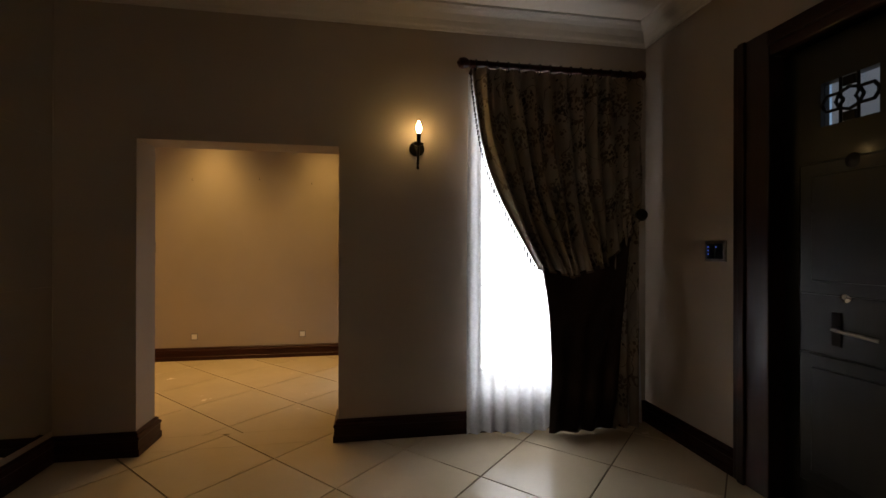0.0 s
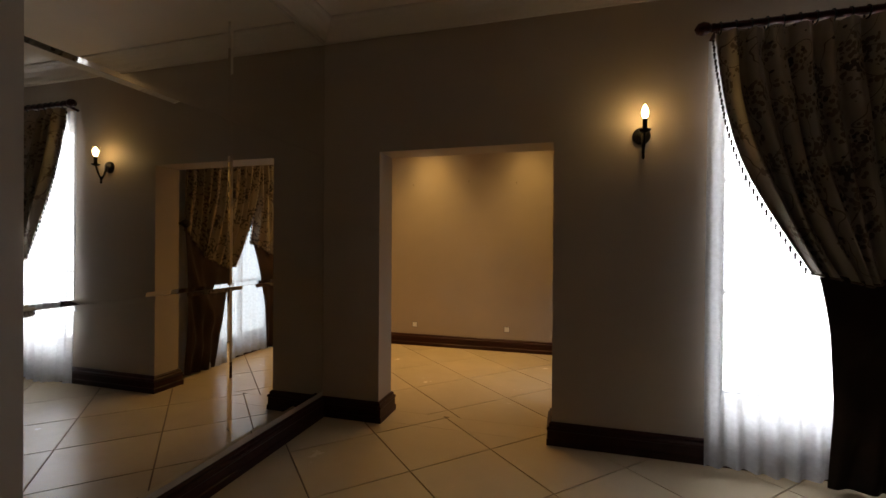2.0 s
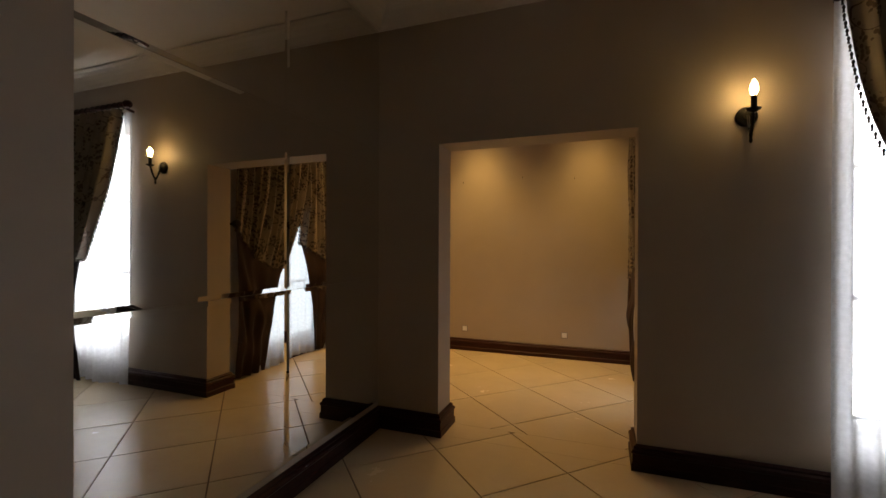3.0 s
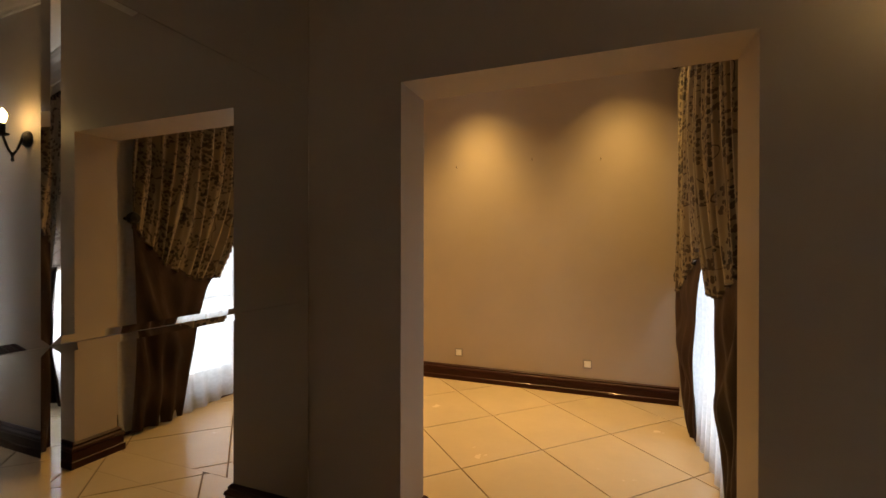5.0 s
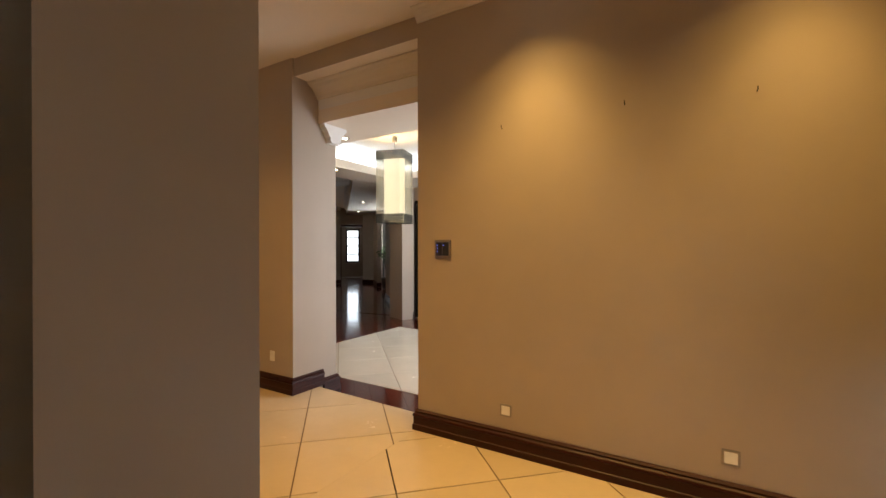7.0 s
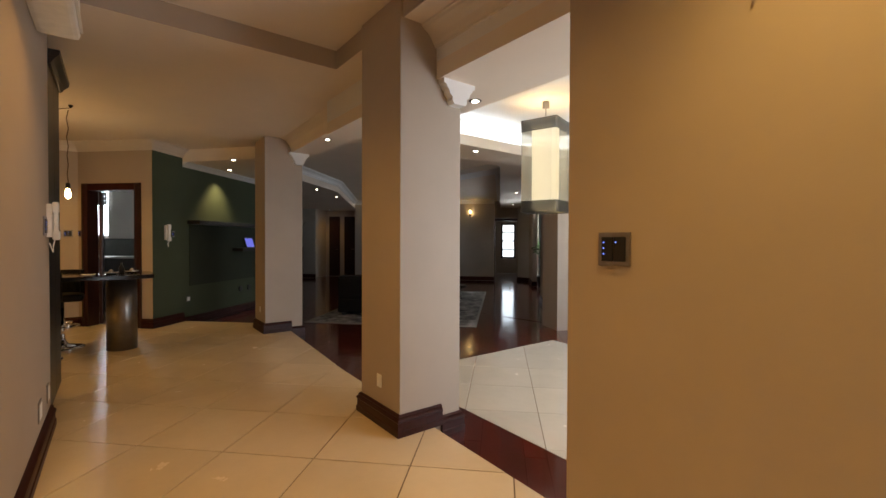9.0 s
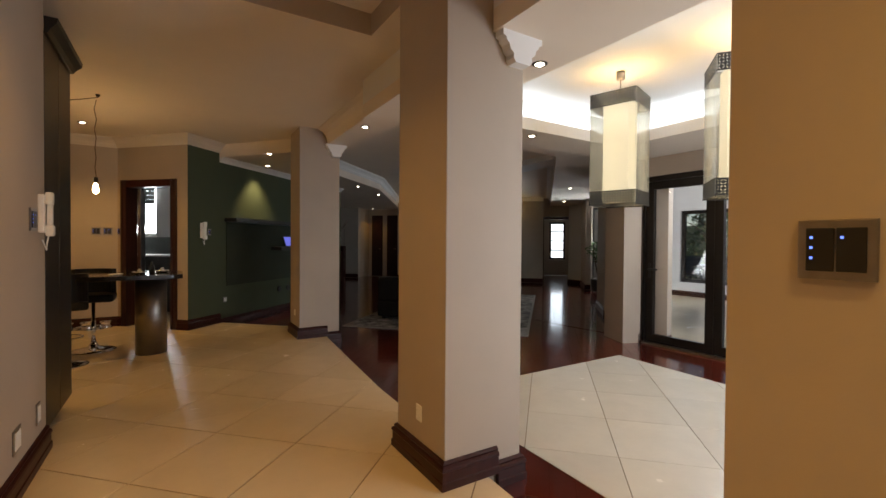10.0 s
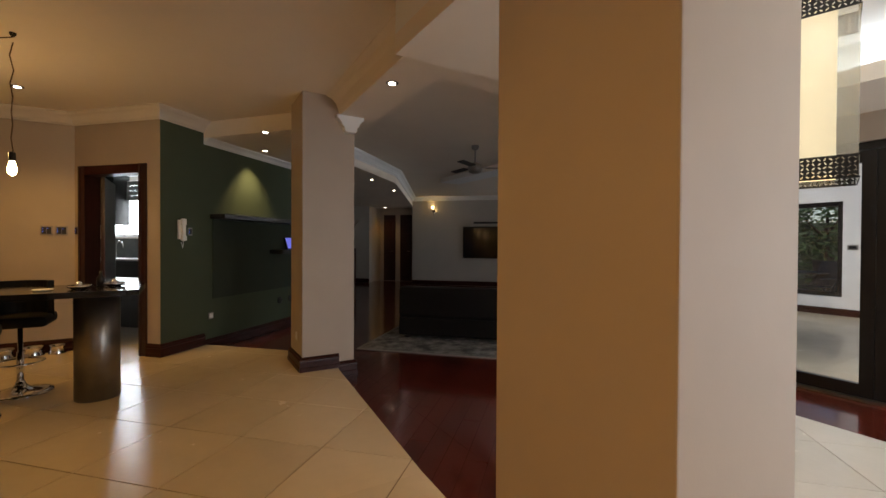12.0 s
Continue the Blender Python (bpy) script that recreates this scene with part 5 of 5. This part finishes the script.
# ---- lounge ----
def sofa():
    t = thing("sofa", pose(*wing(1.9, 2.05), LOW, 0, 0, 45), "large black leather sofa on the rug, its back to the hall", "sofa")
    L = 2.1
    part("base", box((0, 0.02, 0.06), (L, 0.92, 0.32), 0.03), M_LEATHER, t)
    part("backrest", box((0.0, 0.0, 0.30), (L, 0.24, 0.74), 0.06), M_LEATHER, t, "high padded back")
    for x in (0, L - 0.22):
        part("armrest", box((x, 0.03, 0.3), (x + 0.22, 0.94, 0.6), 0.05), M_LEATHER, t)
    for k in range(3):
        w = (L - 0.46) / 3
        part("cushion", box((0.23 + k * w, 0.25, 0.31), (0.23 + (k + 1) * w - 0.01, 0.93, 0.46), 0.04), M_LEATHER, t)
    for x in (0.1, L - 0.1):
        for y in (0.1, 0.84):
            part("foot", box((x - 0.03, y - 0.03, 0.002), (x + 0.03, y + 0.03, 0.07), 0.005), M_BLACK, t)


sofa()


def rug_build(t, b):
    v = place_coords(t)
    f = tex_noise(t, v, 5.0, 6, 0.7)
    t.links.new(ramp(t, f, [(0.38, (0.05, 0.05, 0.05)), (0.5, (0.17, 0.16, 0.15)), (0.62, (0.30, 0.29, 0.27))]), b.inputs["Base Color"])
    b.inputs["Roughness"].default_value = 0.95
    bump(t, b, tex_noise(t, v, 160.0, 3), 0.6, 0.01)


rg = thing("rug", pose(*wing(1.2, 1.75), LOW, 0, 0, 45), "mottled grey patterned rug under the sofa", "rug")
M_RUG = mat("grey_rug", rug_build)
part("weave", box((0.04, 0.04, 0.001), (2.84, 4.96, 0.014), 0.004), M_RUG, rg)
bm = bmesh.new()
for lo, hi in (((0, 0), (2.88, 0.04)), ((0, 4.96), (2.88, 5.0)), ((0, 0.04), (0.04, 4.96)), ((2.84, 0.04), (2.88, 4.96))):
    add_box(bm, (*lo, 0.001), (*hi, 0.012), 0.003)
part("border", bm, plain("rug_border", (0.24, 0.23, 0.21), 0.95), rg, "paler woven border")

ct = thing("coffee_table", pose(*wing(4.3, 3.9), LOW + 0.014, 0, 0, 45), "low dark carved coffee table on the rug", "coffee table")
part("tabletop", lathe([(0.32, 0.30), (0.34, 0.32), (0.34, 0.35), (0.32, 0.36)], 28), M_CAB, ct)
for k in range(4):
    a = math.pi / 4 + k * math.pi / 2
    part("leg", tube([(0.26 * math.cos(a), 0.26 * math.sin(a), 0.31), (0.2 * math.cos(a), 0.2 * math.sin(a), 0.15), (0.27 * math.cos(a), 0.27 * math.sin(a), 0.0)], 0.025, 8), M_CAB, ct)

tv = thing("television", pose(*wing(9.88, 1.34), 0.80, 0, 0, 45), "large black wall-mounted television", "television")
tc = part("casing", box((0, -0.06, 0), (1.75, 0.0, 1.02), 0.01), M_BLACK, tv)
part("screen", box((0.03, -0.064, 0.03), (1.72, -0.059, 0.99)), plain("dark_screen", (0.006, 0.006, 0.007), 0.12), tc, "dark glossy screen")
vs = thing("wall_shelf", pose(*wing(9.88, 1.72), 1.90, 0, 0, 45), "black equipment shelf over the television", "shelf")
part("board", box((0, -0.25, 0), (1.0, 0.0, 0.06), 0.005), M_BLACK, vs)

fan = thing("ceiling_fan", pose(-8.81, 8.641, 2.80), "brushed steel ceiling fan with dark blades at rest", "ceiling fan")
part("canopy", lathe([(0.02, -0.07), (0.055, -0.05), (0.06, 0.0)], 20), M_STEEL, fan, "", None, True)
part("rod", tube([(0, 0, -0.06), (0, 0, -0.27)], 0.012, 10), M_STEEL, fan)
part("motor", lathe([(0.04, -0.44), (0.10, -0.42), (0.11, -0.36), (0.10, -0.30), (0.03, -0.26)], 24), M_STEEL, fan, "", None, True)
for k in range(3):
    bl = pose(0, 0, 0, 0, 0, 59 + 120 * k) @ pose(0, 0, 0, 8, 0, 0)
    part("blade", box((0.17, -0.055, -0.35), (0.58, 0.055, -0.34), 0.003), M_CAB, fan, "dark blade", bl)
    part("blade_iron", box((0.09, -0.022, -0.346), (0.20, 0.022, -0.338), 0.002), M_STEEL, fan, "steel blade bracket", bl)

st = thing("staircase", pose(*wing(7.2, -2.9), LOW, 0, 0, 135), "dark wooden stairs with a chrome handrail in the far corner", "staircase")
for k in range(7):
    part("tread", box((0.25 * k, -0.9, 0.0), (0.25 * k + 0.27, 0.0, 0.17 * (k + 1)), 0.006), M_MAHOGANY, st)
part("handrail", tube([(-0.1, -0.92, 0.85), (1.9, -0.92, 2.1)], 0.022, 10), M_CHROME, st, "chrome handrail")
for k in range(4):
    part("baluster", tube([(0.1 + 0.5 * k, -0.92, 0.0), (0.1 + 0.5 * k, -0.92, 0.97 + 0.31 * k)], 0.012, 8), M_CHROME, st)

# fireplace
fp = thing("fireplace", pose(*wing(3.25, 5.93), 0.05, 0, 0, -45), "black steel fireplace set in the chimney wall", "fireplace")
bm = bmesh.new()
for lo, hi in (((0, 0), (0.07, 0.73)), ((0.95, 0), (1.02, 0.73)), ((0.07, 0), (0.95, 0.07)), ((0.07, 0.66), (0.95, 0.73))):
    add_box(bm, (lo[0], -0.03, lo[1]), (hi[0], 0.03, hi[1]), 0.006)
part("surround", bm, M_STEEL, fp, "steel surround")
part("firebox", box((0.02, 0.30, 0.0), (1.0, 0.34, 0.73)), M_BLACK, fp, "sooty firebox")
part("grate", box((0.25, 0.08, 0.07), (0.8, 0.26, 0.14), 0.01), M_CHROME, fp, "bright metal grate")


# ---- square lantern pendants ----
def pierced(bm, o, ex, n, w, z0, z1, rng):
    """A thin plate with uneven oval holes, from o along ex."""
    cols, rows = int(w / 0.021), max(3, int((z1 - z0) / 0.020))
    cw, ch = w / cols, (z1 - z0) / rows
    for r in range(rows):
        for c in range(cols):
            a = (0.75 if (c + r) % 2 else -0.75) + rng.uniform(-0.2, 0.2)
            rx, rz = cw * rng.uniform(0.34, 0.41), ch * rng.uniform(0.13, 0.17)
            cx, cz = (c + 0.5 + rng.uniform(-0.06, 0.06)) * cw, z0 + (r + 0.5 + rng.uniform(-0.06, 0.06)) * ch
            outer = [(c, r), (c + 0.5, r), (c + 1, r), (c + 1, r + 0.5), (c + 1, r + 1), (c + 0.5, r + 1), (c, r + 1), (c, r + 0.5)]
            ov, iv = [], []
            for k, (i, j) in enumerate(outer):
                th = math.atan2(j - r - 0.5, i - c - 0.5) - a
                px, pz = rx * math.cos(th), rz * math.sin(th)
                qx, qz = px * math.cos(a) - pz * math.sin(a), px * math.sin(a) + pz * math.cos(a)
                qx, qz = max(-cw * 0.46, min(cw * 0.46, qx)), max(-ch * 0.46, min(ch * 0.46, qz))
                ov.append(bm.verts.new(o + ex * (i * cw) + Vector((0, 0, z0 + j * ch))))
                iv.append(bm.verts.new(o + ex * (cx + qx) + Vector((0, 0, cz + qz))))
            for k in range(8):
                m = (k + 1) % 8
                bm.faces.new((ov[k], ov[m], iv[m], iv[k]))


M_BAND = plain("bronzed_metal", (0.010, 0.008, 0.007), 0.55, 0.0)
M_SHADE = glow("lit_linen_shade", (1.0, 0.86, 0.58), 0.68)


def lantern(x, y, turn, seed):
    z0, z1, h = 1.575, 2.51, 0.185
    t = thing("pendant_lantern", pose(x, y, 0, 0, 0, turn), "tall square pendant lantern with pierced dark bands, lit inside", "pendant lamp", "square lanterns")
    rng = random.Random(seed)
    part("canopy", lathe([(0.035, 2.655), (0.035, 2.72)], 18), M_STEEL, t, "small steel ceiling cup", None, True)
    part("cable", tube([(0, 0, z1 - 0.12), (0, 0, 2.66)], 0.005, 6), M_STEEL, t)
    cs = [Vector((-h, -h, 0)), Vector((h, -h, 0)), Vector((h, h, 0)), Vector((-h, h, 0))]
    for name, a, b in (("lower_band", z0, z0 + 0.115), ("upper_band", z1 - 0.115, z1)):
        bm = bmesh.new()
        for k in range(4):
            o, e = cs[k], (cs[(k + 1) % 4] - cs[k]).normalized()
            n = Vector((e.y, -e.x, 0))
            pierced(bm, o + n * 0.004, e, n, 2 * h, a + 0.006, b - 0.006, rng)
            for zz in (a, b - 0.008):
                p, q = o + n * 0.004, cs[(k + 1) % 4] + n * 0.004
                add_box(bm, (min(p.x, q.x) - 0.002, min(p.y, q.y) - 0.002, zz), (max(p.x, q.x) + 0.002, max(p.y, q.y) + 0.002, zz + 0.008))
        part(name, bm, M_BAND, t, "pierced dark metal band")
    for k in range(4):
        o, q = cs[k], cs[(k + 1) % 4]
        part("side_panel", box((min(o.x, q.x) - 0.001, min(o.y, q.y) - 0.001, z0 + 0.01), (max(o.x, q.x) + 0.001, max(o.y, q.y) + 0.001, z1 - 0.01)), M_GAUZE, t, "smoky see-through side")
    bm = bmesh.new()
    s = 0.105
    for lo, hi in (((-s, -s), (s, -s + 0.004)), ((-s, s - 0.004), (s, s)), ((-s, -s + 0.004), (-s + 0.004, s - 0.004)), ((s - 0.004, -s + 0.004), (s, s - 0.004))):
        add_box(bm, (*lo, z0 + 0.03), (*hi, z1 - 0.05))
    part("inner_shade", bm, M_SHADE, t, "glowing cream inner shade")
    bulb("lantern_light", (x, y, z1 - 0.07), 4.8, (1.0, 0.68, 0.32), 0.05)


lantern(-4.213, 7.606, 17, 3)
lantern(-3.305, 7.665, 38, 5)

# ---- folding glass doors ----
def glass_door(x0, x1, handle, label):
    t = structure(thing("door_glass", pose(x0, GY + 0.09, LOW), label, "glass door"), label, "glass door")
    w, h, s = x1 - x0, GH - LOW - 0.07, 0.095
    bm = bmesh.new()
    for lo, hi in (((0, 0.03), (s, h)), ((w - s, 0.03), (w, h)), ((s, 0.03), (w - s, 0.03 + 0.11)), ((s, h - 0.10), (w - s, h))):
        add_box(bm, (lo[0], -0.03, lo[1]), (hi[0], 0.03, hi[1]))
    fr = part("frame", bm, M_ALU, t, "dark bronze metal frame")
    g = part("pane", box((s, -0.004, 0.14), (w - s, 0.004, h - 0.10)), M_GLASS, t)
    g.visible_shadow = False
    if handle:
        part("door_handle", tube([(s * 0.5, -0.03, 1.0), (s * 0.5, -0.07, 1.0), (s * 0.5 + 0.13, -0.075, 1.0)], 0.012, 8), M_BLACK, fr, "black lever handle")
        part("lock_plate", box((s * 0.3, -0.036, 0.88), (s * 0.7, -0.03, 1.08), 0.002), M_BLACK, fr)


xs = [-5.34, -4.48, -3.68, -2.88, -2.08, -1.62]
for k in range(5):
    glass_door(xs[k], xs[k + 1] - 0.004, k == 0, "dark framed folding glass door to the patio")
gf = structure(thing("trim_door_frame", pose(0, GY + 0.09, LOW), "", "door frame"), "dark metal frame round the folding doors", "door frame")
part("head", box((GX0, -0.05, GH - LOW - 0.065), (GX1, 0.05, GH - LOW), 0.003), M_ALU, gf)
part("jamb", box((GX0 - 0.0, -0.05, 0.0), (GX0 + 0.035, 0.05, GH - LOW - 0.066), 0.003), M_ALU, gf)
part("threshold", box((GX0, -0.07, 0.0), (GX1, 0.07, 0.025), 0.003), M_STEEL, gf, "bright metal threshold")

# ---- patio ----
pl = thing("wall_plate", pose(-6.27, 15.6, 1.228), "small grey control plate on the white patio wall", "wall plate")
part("body", box((-0.08, -0.015, -0.05), (0.08, 0, 0.05), 0.005), M_STEEL, pl)
part("display", box((-0.05, -0.018, -0.025), (0.05, -0.0145, 0.025)), M_BLACK, pl)
pc = thing("picture", pose(-5.12, 15.6, 1.12), "brown abstract picture in a grey mount on the patio wall", "picture")
pm = part("mount", box((0, -0.03, 0), (0.85, 0, 0.83), 0.004), plain("grey_mount", (0.25, 0.25, 0.24), 0.6), pc, "grey mount")
part("panel", box((0.17, -0.036, 0.15), (0.68, -0.029, 0.68)), plain("brown_canvas", (0.16, 0.06, 0.03), 0.7, 0.0, 0.4, 5), pm, "brown painted panel")


def patio_chair(x, y, turn):
    t = thing("patio_chair", pose(x, y, LOW - 0.01, 0, 0, turn), "black folding patio chair with a sling back", "chair", "patio chairs")
    for sx in (-0.25, 0.25):
        part("leg", tube([(sx, -0.28, 0.0), (sx, 0.16, 0.62)], 0.014, 8), M_BLACK, t)
        part("leg", tube([(sx * 0.92, 0.28, 0.0), (sx * 0.92, -0.2, 0.44)], 0.014, 8), M_BLACK, t)
        part("back_post", tube([(sx, 0.1, 0.44), (sx, 0.34, 1.02)], 0.014, 8), M_BLACK, t)
        part("armrest", box((sx - 0.025, -0.25, 0.62), (sx + 0.025, 0.2, 0.64), 0.006), M_BLACK, t)
    part("seat", box((-0.24, -0.22, 0.43), (0.24, 0.2, 0.45), 0.006), M_BLACK, t, "black woven sling")
    bm = box((-0.24, -0.008, 0.0), (0.24, 0.008, 0.58), 0.004)
    part("backrest", bm, M_BLACK, t, "black woven back", pose(0, 0.12, 0.46, -22, 0, 0))


patio_chair(-4.25, 12.7, 60)
patio_chair(-3.2, 13.6, -100)
for x, y, turn in ((-8.7, 16.9, 15), (-7.95, 16.8, -10), (-7.2, 16.95, -25), (-8.4, 18.1, 170), (-7.4, 18.1, 190)):
    patio_chair(x, y, turn)


# ---- plants ----
def leaf_mat(name, lo, hi):
    def build(t, b):
        g = t.nodes.new("ShaderNodeNewGeometry")
        t.links.new(ramp(t, g.outputs["Random Per Island"], [(0.0, lo), (1.0, hi)]), b.inputs["Base Color"])
        b.inputs["Roughness"].default_value = 0.5
        b.inputs["Transmission Weight"].default_value = 0.0
    return mat(name, build)


M_LEAF = leaf_mat("leaves", (0.02, 0.05, 0.012), (0.09, 0.16, 0.04))
M_BARK = plain("bark", (0.08, 0.055, 0.035), 0.9, 0.0, 0.3, 20, 0.5)
M_POT = plain("dark_glazed_pot", (0.02, 0.018, 0.016), 0.3)


def leafy(bm, rng, centre, spread, n, size):
    for _ in range(n):
        d = Vector((rng.gauss(0, 1), rng.gauss(0, 1), rng.gauss(0, 1))).normalized() * rng.random() ** 0.45
        c = Vector(centre) + Vector((d.x * spread[0], d.y * spread[1], d.z * spread[2]))
        a = Vector((rng.gauss(0, 1), rng.gauss(0, 1), rng.gauss(0, 0.5))).normalized()
        b = a.cross(Vector((rng.gauss(0, 1), rng.gauss(0, 1), rng.gauss(0, 1)))).normalized()
        nrm = a.cross(b)
        s = size * rng.uniform(0.6, 1.3)
        pts = [c - a * s, c - a * 0.2 * s + b * 0.34 * s + nrm * 0.1 * s, c + a * s - nrm * 0.15 * s, c - a * 0.2 * s - b * 0.34 * s + nrm * 0.1 * s]
        bm.faces.new([bm.verts.new(p) for p in pts])


def potted_plant(x, y, z, h, label, seed):
    rng = random.Random(seed)
    t = thing("potted_plant", pose(x, y, z), label, "plant")
    part("pot", lathe([(0.13, 0), (0.19, 0.03), (0.22, 0.34), (0.2, 0.36), (0.18, 0.33)], 24), M_POT, t, "dark glazed pot", None, True)
    bm = bmesh.new()
    for k in range(5):
        tube([(0, 0, 0.3), (rng.uniform(-0.1, 0.1), rng.uniform(-0.1, 0.1), h * 0.6), (rng.uniform(-0.25, 0.25), rng.uniform(-0.25, 0.25), h * 0.95)], [0.014, 0.01, 0.004], 6, bm)
    part("stems", bm, M_BARK, t)
    bm = bmesh.new()
    for k in range(7):
        leafy(bm, rng, (rng.uniform(-0.25, 0.25), rng.uniform(-0.25, 0.25), rng.uniform(0.65, 1.0) * h), (0.2, 0.2, 0.2), 60, 0.06)
    part("leaves", bm, M_LEAF, t)


potted_plant(*wing(7.55, 6.3), LOW, 1.35, "leafy dark plant in a pot against the bay window", 4)


def tree(x, y, h, seed):
    rng = random.Random(seed)
    t = thing("tree", pose(x, y, -0.33), "garden tree with dense green leaves", "tree", "garden trees")
    bm = tube([(0, 0, 0), (0.05, 0.02, h * 0.3), (-0.03, 0.05, h * 0.6), (0.02, 0, h * 0.85)], [0.12, 0.09, 0.06, 0.02], 10)
    for k in range(7):
        a = 2 * math.pi * k / 7
        tube([(0, 0, h * (0.3 + 0.05 * k)), (0.8 * math.cos(a), 0.8 * math.sin(a), h * (0.45 + 0.05 * k))], [0.04, 0.012], 6, bm)
    part("trunk", bm, M_BARK, t)
    bm = bmesh.new()
    for k in range(26):
        leafy(bm, rng, (rng.uniform(-1, 1), rng.uniform(-1, 1), h * rng.uniform(0.25, 1.0)), (0.55, 0.55, 0.45), 110, 0.11)
    part("crown", bm, M_LEAF, t)


tree(-8.2, 20.5, 3.2, 1)
tree(-10.4, 21.5, 3.8, 2)
tree(-6.2, 22.0, 3.4, 3)
tree(*wing(3.2 + 6, -5.6), 3.6, 7)
structure(obj("garden_wall", box((-20, 24.5, -0.33), (4, 24.7, 2.1)), paint("ivy_covered_wall", (0.06, 0.075, 0.04), 0.85, 0.4)), "ivy-covered garden wall behind the trees", "wall")
gt = thing("garden_table", pose(-8.0, 17.5, LOW - 0.01), "dark outdoor table seen through the patio window", "table")
part("tabletop", box((-0.9, -0.4, 0.70), (0.9, 0.4, 0.74), 0.01), M_BLACK, gt)
for x in (-0.8, 0.8):
    for y in (-0.3, 0.3):
        part("leg", box((x - 0.03, y - 0.03, 0.0), (x + 0.03, y + 0.03, 0.70)), M_BLACK, gt)
# ---- tiles and planks ----
lay(F1, "tile", [(AX0, AY0), (AX1, AY0), (AX1, AY1 + 0.02), (AX0, AY1 + 0.02)], 45, (0.535, 0.54), (0.275, 0.24), 0.0, 0.01, 0.007, M_TILE)
lay(F1, "tile", [(OPEN_L, AY1 + 0.02), (OPEN_R, AY1 + 0.02), (OPEN_R, BACK), (OPEN_L, BACK)], 45, (0.535, 0.54), (0.275, 0.24), 0.0, 0.01, 0.007, M_TILE)
lay(F1, "tile", [(BX0, BACK), (BX1, BACK), (BX1, BY), (BX0, BY)], 45, (0.553, 0.59), (0.308, 0.11), 0.0, 0.01, 0.007, M_TILE)
lay(F2, "tile", HALL1, 45, (0.577, 0.612), (0.29, 0.043), 0.0, 0.01, 0.007, M_TILE)
lay(F2, "tile", HALL2, 45, (0.577, 0.612), (0.29, 0.043), 0.0, 0.01, 0.007, M_TILE)
lay(F4, "tile", PATCH, 45, (0.577, 0.612), (0.514, 0.516), LOW + 0.004, 0.01, 0.0045, M_TILE_PALE)
lay(F3, "plank", [(-8.2, 5.6), (-2.2, 5.6), (-2.2, 6.31), (-8.2, 6.31)], 135, (1.6, 0.14), (0.0, 0.0), LOW, 0.006, 0.0015, M_PLANK, 0.37)
lay(F3, "plank", [(-8.2, 6.31), (-5.115, 6.31), (-5.115, 9.7), (-8.2, 9.7)], 135, (1.6, 0.14), (0.0, 0.0), LOW, 0.006, 0.0015, M_PLANK, 0.37)
lay(F3, "plank", [(-5.115, 8.875), (-2.0, 8.725), (-1.6, 9.7), (-5.115, 9.7)], 135, (1.6, 0.14), (0.0, 0.0), LOW, 0.006, 0.0015, M_PLANK, 0.37)
lay(F3, "plank", [wing(5.5, 4.7), wing(5.5, 6.0), wing(1.7, 5.92), wing(2.6, 4.7)][::-1], 135, (1.6, 0.14), (0.0, 0.0), LOW, 0.006, 0.0015, M_PLANK, 0.37)
